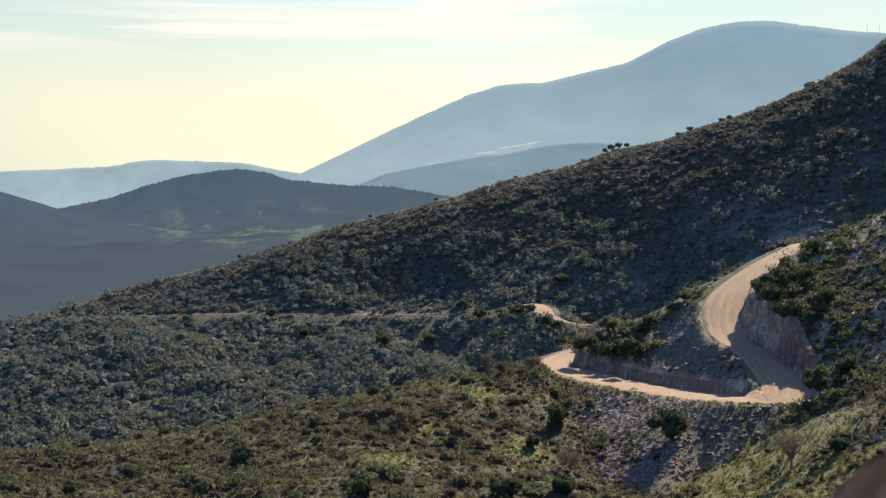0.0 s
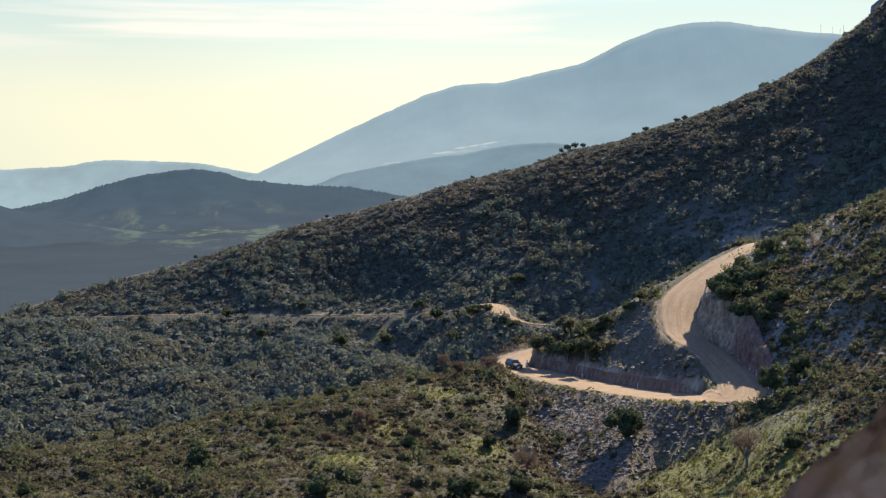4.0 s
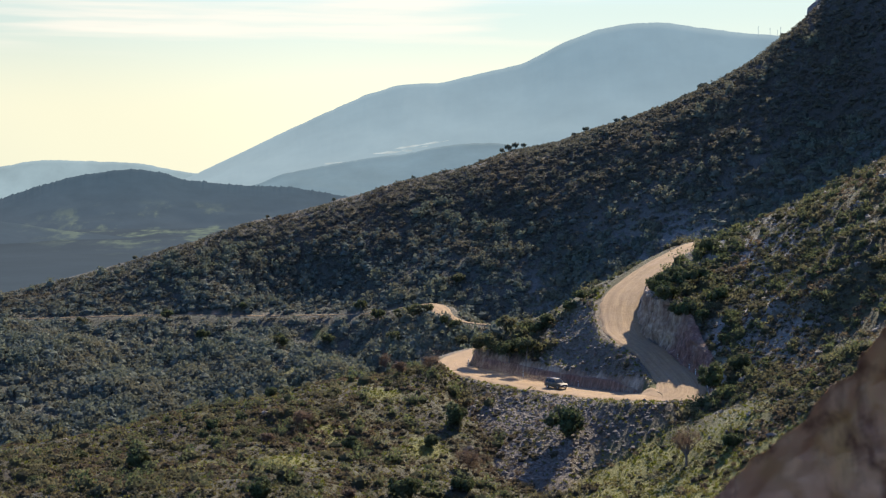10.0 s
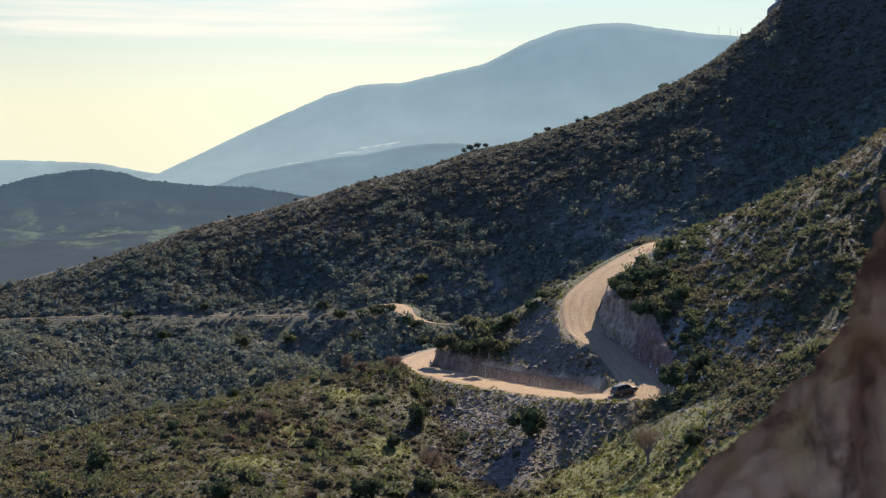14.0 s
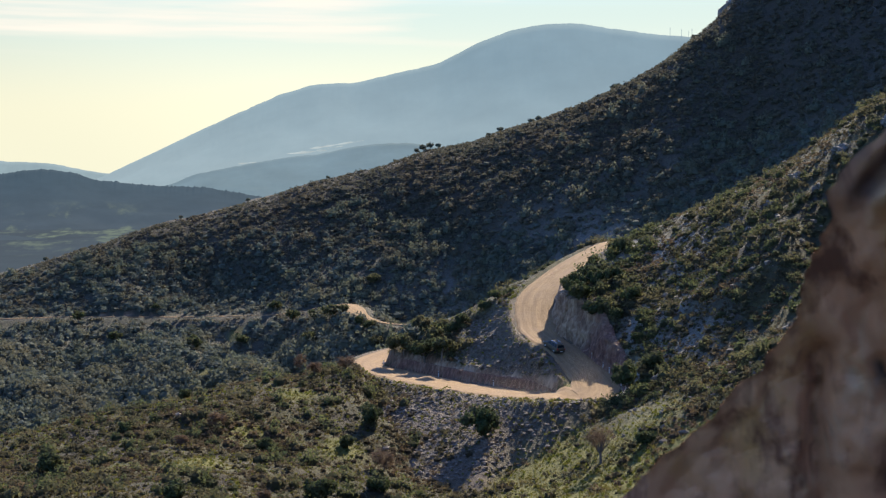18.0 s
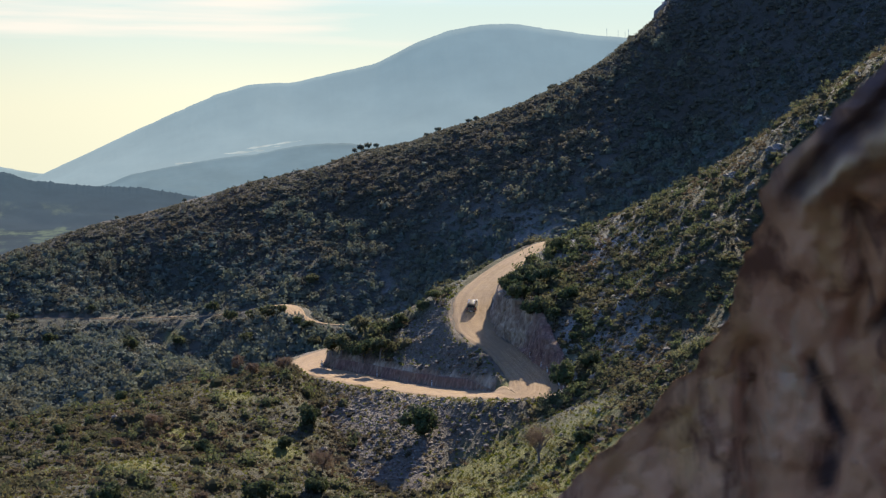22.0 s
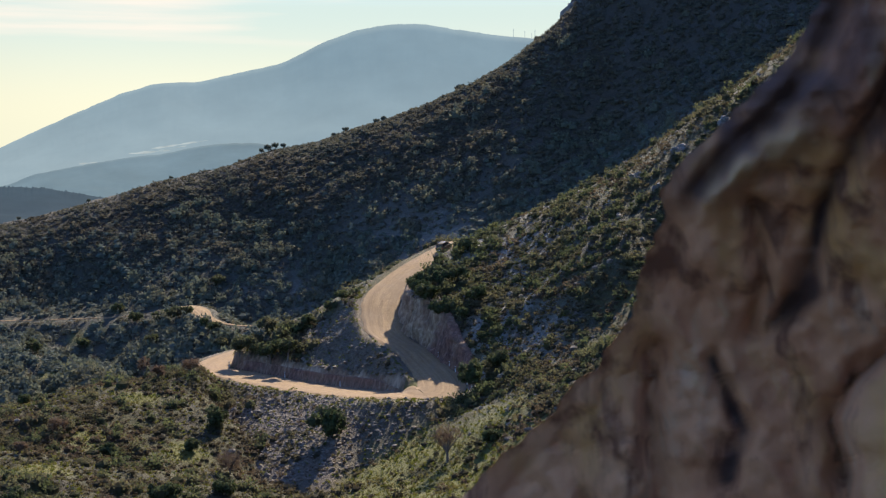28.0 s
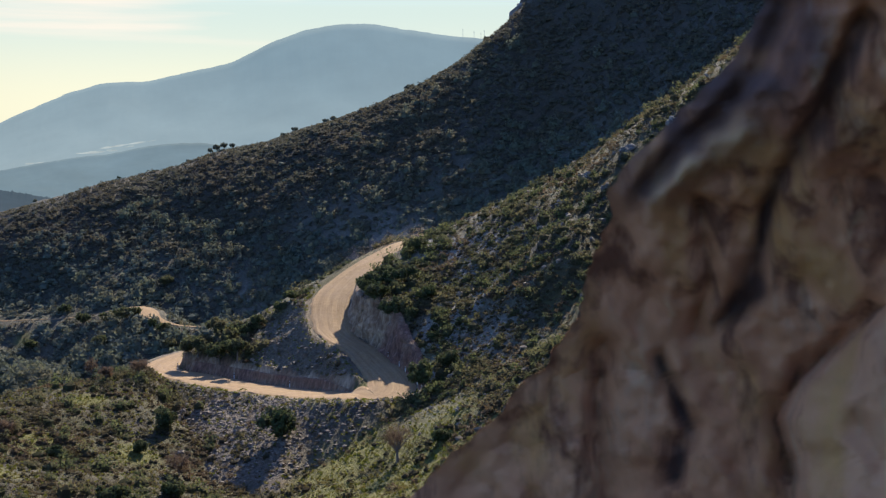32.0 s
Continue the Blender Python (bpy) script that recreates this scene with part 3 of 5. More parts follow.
def build_road(name, road, label):
    n = 15
    gone = np.concatenate([[0], np.cumsum(np.hypot(*np.diff(road[:, :2], axis=0).T))])
    tan = np.gradient(road[:, :2], axis=0)
    tan /= np.linalg.norm(tan, axis=1)[:, None]
    nor = np.column_stack([-tan[:, 1], tan[:, 0]])
    verts, across, along = [], [], []
    for i in range(len(road)):
        for j in range(n):
            s = j / (n - 1) * 2 - 1
            w = road[i, 3] * s * (1 + (0.22 * LAND.value(np.array([i / 7.0]), np.array([s * 3 + 20]))[0] + 0.16 * LAND.value(np.array([i / 2.1]), np.array([s * 3 + 50]))[0] if abs(s) == 1 else 0))
            edge = -0.38 if abs(s) == 1 else 0.05 * math.sin(j * 2.1) + 0.10 * float(LAND.value(np.array([gone[i] / 9]), np.array([j * 0.8]))[0])
            vx_, vy_ = road[i, 0] + nor[i, 0] * w, road[i, 1] + nor[i, 1] * w
            verts.append((vx_, vy_, float(level(vx_, vy_, road[i, 2])) + 0.02 + edge))
            across.append(w)
            along.append(gone[i])
    ob = from_numpy(name, np.array(verts), grid_faces(len(road), n)[:, ::-1], ROAD, True, {"metres_across": np.array(across), "metres_along": np.array(along)})
    return tagged(ob, label, "dirt road", kind="structure")


build_ground()
build_road("road", LAND.roads[1], "wide pale dirt road climbing round a hairpin bend")
pb, pr = np.meshgrid(np.linspace(0, 1, 40), np.linspace(247.5, 264.5, 40))
pb = inner(pr) + 0.03 + pb * (12.88 - inner(pr) - 0.03)
px_, py_, _ = polar(pb.ravel(), pr.ravel())
pan_ob = from_numpy("road", np.column_stack([px_, py_, turning(pr.ravel()) - 0.04 + 0.08 * LAND.value(px_ / 1.7, py_ / 1.7)]), grid_faces(40, 40), ROAD, True, {"metres_across": np.hypot(px_ - polar(11.4, 258)[0], py_ - polar(11.4, 258)[1]), "metres_along": np.arctan2(px_ - polar(11.4, 258)[0], py_ - polar(11.4, 258)[1]) * 8})
tagged(pan_ob, "open dirt turning area inside the hairpin bend", "dirt road", kind="structure")
build_road("road", LAND.roads[0], "narrow dirt road along the far hillside")



# ---- the cut faces beside the road ----
def build_cut(name, k0, k1, side, most, red, label, seed, rough=1.0):
    """A rough face of broken rock or earth along one side of the road, from its foot to the top of the cut."""
    road = LAND.roads[1]
    tan = np.gradient(road[:, :2], axis=0)
    tan /= np.linalg.norm(tan, axis=1)[:, None]
    nor = np.column_stack([-tan[:, 1], tan[:, 0]]) * side
    ks = np.arange(k0, k1, 0.55)
    at = lambda a: np.interp(ks, np.arange(len(a)), a)
    cx, cy, nx, ny, hw, bank = at(road[:, 0]), at(road[:, 1]), at(nor[:, 0]), at(nor[:, 1]), at(road[:, 3]), at(road[:, 4])
    foot = level(cx + nx * hw, cy + ny * hw, at(road[:, 2]))
    out = hw + 0.4 + bank / 2.8 + 0.7
    tall = np.clip(LAND.height(cx + nx * out, cy + ny * out) - foot, 0.0, most)
    tall = np.convolve(np.pad(tall, 4, "edge"), np.ones(9) / 9, "valid") * np.clip((ks - k0) / 6, 0, 1) * np.clip((k1 - ks) / 14, 0, 1)
    rows = 26
    verts, tint = [], []
    along = np.concatenate([[0], np.cumsum(np.hypot(np.diff(cx), np.diff(cy)))])
    for j in range(rows):
        s_ = j / (rows - 1)
        z = foot - 0.3 + s_ * (tall + 0.35)
        bulge = 1.0 * LAND.value(along / 1.1 + 3 * seed, z / 6.5) + 1.5 * np.abs(LAND.value(along / 3.0 + seed, z / 5.0)) + 0.55 * LAND.value(along / 1.0, z / 0.75 + seed) + 0.28 * LAND.value(along / 0.42 + 9, z / 0.33)
        off = hw + 0.15 + s_ * tall / 3.2 - rough * bulge * np.minimum(1, tall / 5.0) * (0.35 + 0.65 * (s_ < 0.97)) + (1.1 if j == rows - 1 else 0) + (0.35 * (1 - s_) ** 6 * -1)
        verts.append(np.column_stack([cx + nx * off, cy + ny * off, z]))
        tint.append(np.clip(red(ks) + 0.9 * LAND.value(along / 3.1 + 40, z / 2.2), 0, 1))
    ob = from_numpy(name, np.vstack(verts), grid_faces(rows, len(ks)), CUT_ROCK, True, {"red": np.concatenate(tint)})
    return tagged(ob, label, "cut bank", kind="structure")


CUT_ROCK = Mat("broken_cut_rock", 0.95)
tan_rock = CUT_ROCK.ramp(CUT_ROCK.noise(1.3, 8, 0.72, (1, 1, 0.3)), (0.36, (0.10, 0.060, 0.036)), (0.5, (0.22, 0.142, 0.086)), (0.64, (0.37, 0.265, 0.175)))
red_rock = CUT_ROCK.ramp(CUT_ROCK.noise(1.5, 8, 0.72, (1, 1, 0.3)), (0.36, (0.060, 0.028, 0.020)), (0.52, (0.140, 0.070, 0.048)), (0.66, (0.23, 0.135, 0.095)))
CUT_ROCK.color(CUT_ROCK.mix(CUT_ROCK.attr("red"), tan_rock, red_rock)).bump(CUT_ROCK.noise(2.6, 8, 0.75), 1.0, 0.3)
CUT_ROCK = CUT_ROCK.m
road_bearing = np.degrees(np.arctan2(LAND.roads[1][:, 0], LAND.roads[1][:, 1]))
corner = int(np.argmax(np.where(np.hypot(LAND.roads[1][:, 0], LAND.roads[1][:, 1]) < 262, road_bearing, 0)))
build_cut("rock_cut", corner - 2, corner + 86, -1, 8.5, lambda k: np.clip((corner + 28 - k) / 4, 0, 1) * 0.95, "rough tan and dark red rock face cut beside the road", 4)
build_cut("earth_bank", 40, corner - 22, 1, 1.8, lambda k: np.full(len(k), 0.72), "crumbling brown earth bank beside the lower road", 17, 0.6)

# ---- distance ----
MOUNTAIN = [(-10.2, -0.0255), (-5.71, -0.0091), (-3.91, 0.0056), (-1.04, 0.0297), (0.97, 0.0452), (2.31, 0.0522), (3.72, 0.0529), (6.87, 0.0655), (8.32, 0.0787), (9.56, 0.0868), (10.78, 0.0908), (11.6, 0.0913), (12.2, 0.0911), (13.21, 0.0879), (14.81, 0.0841), (16.15, 0.0818), (18.7, 0.0755), (22.42, 0.0618), (27.68, 0.0299), (32.5, -0.0027)]
FOOTHILL = [(-4.76, -0.0184), (-3.06, -0.0129), (-2.21, -0.0066), (-0.51, -0.001), (1.4, 0.005), (2.46, 0.0065), (3.42, 0.0105), (4.58, 0.0131), (5.84, 0.0138), (7.1, 0.0105), (8.78, 0.0002), (12.89, -0.0142)]
HILL = [(-20.1, -0.040), (-16.25, -0.0345), (-14.27, -0.0287), (-12.45, -0.0226), (-11.02, -0.0138), (-9.57, -0.0073), (-8.22, -0.004), (-7.49, -0.0036), (-6.65, -0.0055), (-5.81, -0.0103), (-3.91, -0.014), (-1.79, -0.0155), (0.34, -0.0221), (4.59, -0.0331)]
FAR_HILLS = [(-21.92, -0.0035), (-18.17, -0.0036), (-16.23, -0.0047), (-14.65, -0.0036), (-12.23, -0.0014), (-11.52, 0.0015), (-10.8, 0.0026), (-9.57, 0.0022), (-8.11, 0.0012), (-7.28, 0.0001), (-6.44, -0.0029), (-5.6, -0.0058), (-1.79, -0.0073)]
LEFT_HILL = [(-21.92, -0.0035), (-18.18, -0.0106), (-16.24, -0.0168), (-15.46, -0.0215), (-14.17, -0.0285), (-12.26, -0.0363), (-10.0, -0.043), (-7.0, -0.0485)]


def fields_at(x, y, z):
    """How far the valley floor and the hill's foot are cleared for fields."""
    rise = np.degrees(np.arctan2(z - EYE, np.hypot(x, y)))
    return np.clip(1.7 - np.hypot((np.degrees(np.arctan2(x, y)) + 7.0) / 3.2, (rise + 2.35) / 0.62), 0, 1)


def build_distance(name, line, dist, depth, base, mat, label, seed, fuzz=0.0):
    """A range of hills: its crest along the given rise over bearing, falling towards the viewer and away behind."""
    b = np.arange(line[0][0], line[-1][0] + 0.01, 0.045)
    crest = np.interp(b, [p[0] for p in line], [p[1] for p in line])
    ker = np.hanning(17) / np.hanning(17).sum()
    crest = np.convolve(np.pad(crest, 8, mode="edge"), ker, "valid")
    rows = []
    steps = np.linspace(0, 1, 30)
    for s in steps:
        d = dist - depth * (1 - s)
        zc = EYE + crest * dist
        prof = s ** 1.25
        x, y, _ = polar(b, d)
        z = base + (zc - base) * prof + 0.02 * depth * s * (1 - s) * 4 * LAND.value(x / (depth * 0.12) + seed, y / (depth * 0.12)) * 2 * (1 - s)
        z += fuzz * s ** 14 * np.abs(LAND.value(b * 13 + seed, np.full(len(b), 2.5)) + LAND.value(b * 31, np.full(len(b), 5.5)))
        z += (2.2 * LAND.value(x / 22 + seed, y / 22) + 1.2 * LAND.value(x / 9, y / 9 + seed)) * dist / 4400
        rows.append(np.column_stack([x, y, z]))
    x, y, _ = polar(b, dist + depth * 0.25)
    rows.append(np.column_stack([x, y, np.full(len(b), base)]))
    v = np.vstack(rows)
    ob = from_numpy(name, v, grid_faces(len(rows), len(b)), mat, True, {"fields": fields_at(*v.T)})
    return tagged(ob, label, "mountain", kind="structure")


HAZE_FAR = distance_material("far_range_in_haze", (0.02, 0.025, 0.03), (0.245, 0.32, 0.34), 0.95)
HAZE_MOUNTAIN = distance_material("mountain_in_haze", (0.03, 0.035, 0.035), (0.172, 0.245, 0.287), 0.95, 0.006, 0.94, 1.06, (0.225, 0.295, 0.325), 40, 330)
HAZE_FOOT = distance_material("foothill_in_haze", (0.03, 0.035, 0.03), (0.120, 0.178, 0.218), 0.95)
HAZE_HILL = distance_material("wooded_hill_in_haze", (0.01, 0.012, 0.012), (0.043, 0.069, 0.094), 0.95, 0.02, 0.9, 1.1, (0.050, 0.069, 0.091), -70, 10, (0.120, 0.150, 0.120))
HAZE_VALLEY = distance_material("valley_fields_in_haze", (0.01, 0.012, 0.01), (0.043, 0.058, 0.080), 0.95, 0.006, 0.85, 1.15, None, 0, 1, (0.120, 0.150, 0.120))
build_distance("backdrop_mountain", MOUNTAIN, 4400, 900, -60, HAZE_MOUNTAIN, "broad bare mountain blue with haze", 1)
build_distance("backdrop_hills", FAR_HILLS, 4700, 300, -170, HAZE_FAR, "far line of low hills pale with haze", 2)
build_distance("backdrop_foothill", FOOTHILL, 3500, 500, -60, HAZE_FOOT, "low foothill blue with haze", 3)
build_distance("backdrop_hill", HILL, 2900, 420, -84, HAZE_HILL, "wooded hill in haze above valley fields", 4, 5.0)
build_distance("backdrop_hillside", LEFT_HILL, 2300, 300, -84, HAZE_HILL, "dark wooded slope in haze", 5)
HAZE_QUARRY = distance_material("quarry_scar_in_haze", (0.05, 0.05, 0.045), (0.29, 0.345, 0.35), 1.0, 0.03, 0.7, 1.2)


def build_quarry(b0, b1, r0, r1, dist, seed, tall=3.0):
    """A pale worked scar on the mountain's foot, with a ragged outline."""
    b = np.linspace(b0, b1, 60)
    mid = np.linspace(r0, r1, 60)
    x, y, _ = polar(b, dist)
    rows = []
    for i in range(7):
        s_ = i / 6
        thick = tall * np.sin(np.linspace(0, math.pi, 60)) ** 0.6 * np.clip(0.5 + 2.4 * LAND.value(x / 30 + seed, y / 30), 0.08, 1.6)
        rows.append(np.column_stack([x, y + 25 * s_, EYE + dist * mid + (s_ - 0.5) * 2 * thick + 2.5 * LAND.value(x / 16, y / 16 + seed + i * 0.3)]))
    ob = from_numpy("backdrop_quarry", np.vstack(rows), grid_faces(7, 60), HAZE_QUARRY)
    return tagged(ob, "pale quarry scar at the foot of the mountain", "quarry", kind="structure")


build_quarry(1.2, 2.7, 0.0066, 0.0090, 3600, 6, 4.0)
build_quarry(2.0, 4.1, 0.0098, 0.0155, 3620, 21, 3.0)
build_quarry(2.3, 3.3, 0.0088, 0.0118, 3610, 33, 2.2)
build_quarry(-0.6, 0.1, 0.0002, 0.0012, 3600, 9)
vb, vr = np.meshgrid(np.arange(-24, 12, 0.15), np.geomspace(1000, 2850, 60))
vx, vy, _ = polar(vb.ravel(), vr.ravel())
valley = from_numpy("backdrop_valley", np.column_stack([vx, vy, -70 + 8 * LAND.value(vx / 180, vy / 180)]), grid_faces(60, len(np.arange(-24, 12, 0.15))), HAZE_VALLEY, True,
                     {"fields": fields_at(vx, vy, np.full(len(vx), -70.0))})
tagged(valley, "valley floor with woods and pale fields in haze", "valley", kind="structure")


# ---- the rock beside the camera ----
CRACKS = [((26.8, 5.7), (26.0, 3.4), (24.3, 1.6), (22.8, 0.3), (22.0, -0.9)), ((29.4, 5.0), (28.2, 2.1), (27.1, 0.15), (26.3, -1.6), (25.9, -4.5), (24.8, -5.6)),
          ((22.6, -7.0), (23.2, -8.4), (23.7, -9.5), (23.2, -11.2)), ((30.0, -5.2), (27.5, -7.6), (26.8, -9.0), (27.4, -10.8)), ((20.6, -6.6), (20.4, -9.0), (20.9, -12.5)), ((24.0, -1.5), (24.4, -4.0), (23.9, -6.0))]


def build_near_rock():
    edge_b = [(-16, 12.0), (-12.5, 13.4), (-10.5, 14.9), (-10.2, 15.6), (-8.9, 16.9), (-8.5, 17.2), (-7.2, 18.5), (-6.0, 19.5), (-3.2, 20.2), (-1.5, 20.6), (0, 21.4), (1.1, 22.4), (3.0, 24.5), (4.5, 25.4), (6.2, 26.2), (9, 27.5), (14, 30)]
    el = np.linspace(-16, 14, 190)
    eb = np.interp(el, [p[0] for p in edge_b], [p[1] for p in edge_b])
    u = np.concatenate([-np.linspace(1, 0.02, 14) ** 2, np.linspace(0, 1, 200) ** 1.3])
    verts, face_shade, ledge_sun = [], [], []
    for i, e in enumerate(el):
        rag = 0.55 * LAND.value(np.array([e * 1.1]), np.array([4.5]))[0] + 0.35 * LAND.value(np.array([e * 3.1]), np.array([9.5]))[0]
        b = eb[i] + rag + np.where(u >= 0, u * 26, -u * 5)
        lean = 6.5 - 0.065 * (e + 10)
        d = np.where(u >= 0, lean - 0.35 - 0.8 * u, lean - 0.35 - u * 5)
        d = d - np.where(u >= 0, 0.06 * max(e + 0.5, 0) * np.minimum(1, np.maximum(u, 0) * 6), 0)
        x, y, _ = polar(b, d)
        z = EYE + d * math.tan(radians(e))
        q, w = b * 0.105 + 0.42 * z, z - 0.35 * b * 0.105
        block = np.abs(LAND.value(q * 1.5 + 5, w * 0.55)) * 2
        n = 0.32 * (block - 0.3) + 0.25 * LAND.value(q * 3.3, w * 1.1 + 40) + 0.18 * np.abs(LAND.value(q * 6.3 + 3, w * 3.4)) + 0.14 * LAND.value(q * 13, w * 7) + 0.06 * LAND.value(q * 29, w * 21)
        # Dark stain, with the shade of cracks and upper edge put into it
        dark, stain_shade = np.zeros(len(b)), np.zeros(len(b))
        for line in CRACKS:
            for (b0, e0), (b1, e1) in zip(line, line[1:]):
                s = np.clip(((b - b0) * (b1 - b0) + (e - e0) * (e1 - e0)) / ((b1 - b0) ** 2 + (e1 - e0) ** 2), 0, 1)
                far = np.hypot(b - b0 - s * (b1 - b0), e - e0 - s * (e1 - e0)) * (1 + 0.8 * LAND.value(b * 1.3, np.full(len(b), e * 1.3)))
                dark = np.maximum(dark, np.exp(-(far / 0.38) ** 2))
                if line in CRACKS[:3]:
                    stain_shade = np.maximum(stain_shade, np.exp(-((far + 0.25 * LAND.value(b * 2.1, np.full(len(b), e * 0.9))) / (0.9 if line is CRACKS[0] else 0.3 if line is CRACKS[1] else 0.2)) ** 2))
        stain_shade = np.maximum(stain_shade, np.clip((e + 2.5) / 3.5, 0, 1) * np.clip(1.3 - (b - eb[i]) / 3.0 + 0.8 * LAND.value(b * 0.9, np.full(len(b), e * 0.5)), 0, 0.85))
        face_shade.append(np.clip(stain_shade * (1.0 + 1.2 * LAND.value(b * 1.7 + 3, np.full(len(b), e * 1.1))), 0, 1))
        # a pale ledge that climbs across the face, with sunlight put into its colour
        rise = e - np.interp(b, [21.6, 22.4, 23.4, 24.6, 26.0], [-2.6, -1.2, -0.3, 0.5, 1.15]) + 0.5 * LAND.value(b * 2.3, np.full(len(b), e * 1.2))
        ledge = np.exp(-(rise / 0.55) ** 2) * np.clip((b - 21.9) / 0.8, 0, 1) * np.clip((26.2 - b) / 0.8, 0, 1)
        ledge_sun.append(np.clip(ledge * (0.9 + 1.0 * LAND.value(b * 3.1 + 7, np.full(len(b), e * 2.0))), 0, 1))
        slab = np.clip((b - np.interp(e, [-11, -9, -7.6, -5.2, -3], [27.4, 26.8, 27.5, 30, 34])) / 0.35, 0, 1)
        d = d - slab * (0.28 - 0.05 * (e + 8))
        fade = np.minimum(1, np.maximum(u, 0) * 16 + 0.15)
        d = d + np.where(u >= 0, 0.6 * n * fade + 0.10 * dark * fade - 0.10 * ledge * fade, 0)
        x, y, _ = polar(b, d)
        verts.append(np.column_stack([x, y, EYE + d * math.tan(radians(e))]))
    verts, face_shade, ledge_sun, faces = np.vstack(verts), np.concatenate(face_shade), np.concatenate(ledge_sun), grid_faces(len(el), len(u))
    vb_, ve_ = np.degrees(np.arctan2(verts[:, 0], verts[:, 1])), np.degrees(np.arctan2(verts[:, 2] - EYE, np.hypot(verts[:, 0], verts[:, 1])))
    left = vb_ < np.interp(ve_, [-16, -11, -8.4, -6, -3, -0.9, 1.6, 5.7, 14], [23.0, 23.2, 23.2, 22.4, 21.6, 22.0, 24.3, 26.8, 31])
    right = vb_ > np.interp(ve_, [-16, -11, -9, -7.6, -5.2, -1.6, 0.1, 2.1, 5.0, 14], [28.0, 27.4, 26.8, 27.5, 29.0, 26.6, 27.1, 28.2, 29.4, 36])
    group_ = np.where(left, 0, np.where(right, 2, 1))[faces[:, 0]]
    root = tagged(new("rock_outcrop"), "rough warm brown limestone outcrop with ochre and dark streaks", "rock")
    for k, nm in enumerate(("buttress", "rock_wall", "slab")):
        f = faces[group_ == k]
        # one part for each connected piece
        mark = np.arange(len(verts))
        while True:
            low = mark[f].min(1)
            was = mark.copy()
            np.minimum.at(mark, f.ravel(), np.repeat(low, f.shape[1]))
            mark = mark[mark]
            if (mark == was).all():
                break
        piece = mark[f[:, 0]]
        for p in np.unique(piece):
            g = f[piece == p]
            if len(g) < 12:
                continue
            used, inv = np.unique(g, return_inverse=True)
            ob = from_numpy(nm, verts[used], inv.reshape(g.shape), ROCK, True, {"stain_shade": face_shade[used], "ledge_sun": ledge_sun[used]})
            ob.data.set_sharp_from_angle(angle=radians(48))
            ob.parent = root
    # its far side and its top
    front = verts.reshape(len(el), len(u), 3)
    share = np.linspace(0, 1, len(u))[None, :, None]
    rear = front[:, :1] * (1 - share) + front[:, -1:] * share
    push = 1.2 * np.sin(math.pi * share) * (1 + 0.6 * LAND.value(rear[..., 0].ravel() * 1.3, rear[..., 2].ravel() * 1.3).reshape(rear.shape[:2])[..., None])
    rear = rear + push * np.array([0.5, 0.86, 0.0])
    lid = np.stack([front[-1] * (1 - k) + rear[-1] * k + np.array([0, 0, 0.5 * math.sin(math.pi * k)]) for k in np.linspace(0, 1, 7)])
    for nm, grid in (("rear_face", rear[::4]), ("rock_top", lid)):
        ob = from_numpy(nm, grid.reshape(-1, 3), grid_faces(grid.shape[0], grid.shape[1]), ROCK, True, {"stain_shade": np.zeros(grid.shape[0] * grid.shape[1])})
        ob.parent = root
    return root


build_near_rock()


# ---- plants ----
def clump(rng, leaves, size, lobes=4, flat=0.75, core=0.72):
    """A bushy clump of unit radius standing on its base: triangles as an (n, 3, 3) array."""
    c = rng.normal(size=(lobes, 3)) * (0.38, 0.38, 0.22) + (0, 0, 0.42)
    rad = rng.uniform(0.38, 0.62, lobes)
    tri = []
    k = rng.integers(0, lobes, leaves)
    d = rng.normal(size=(leaves, 3)) + (0, 0, 0.45)
    d /= np.linalg.norm(d, axis=1)[:, None]
    at = c[k] + d * (rad[k] * rng.uniform(0.82, 1.12, leaves))[:, None]
    nrm = d + rng.normal(size=(leaves, 3)) * 0.55
    nrm /= np.linalg.norm(nrm, axis=1)[:, None]
    u = np.cross(nrm, rng.normal(size=(leaves, 3)))
    u /= np.linalg.norm(u, axis=1)[:, None]
    v = np.cross(nrm, u)
    sz = size * rng.uniform(0.6, 1.4, leaves)[:, None]
    tri = np.stack([at + u * sz, at - u * sz * 0.5 + v * sz * 0.85, at - u * sz * 0.5 - v * sz * 0.85], 1)
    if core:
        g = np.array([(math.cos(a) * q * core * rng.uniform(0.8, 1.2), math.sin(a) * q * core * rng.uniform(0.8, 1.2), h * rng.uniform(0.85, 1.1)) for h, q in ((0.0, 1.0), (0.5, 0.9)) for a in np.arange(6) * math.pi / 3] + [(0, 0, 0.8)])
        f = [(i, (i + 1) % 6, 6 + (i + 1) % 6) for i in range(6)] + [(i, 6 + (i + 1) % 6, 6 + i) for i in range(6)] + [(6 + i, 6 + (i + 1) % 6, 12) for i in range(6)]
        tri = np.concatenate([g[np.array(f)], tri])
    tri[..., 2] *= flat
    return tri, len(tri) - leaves


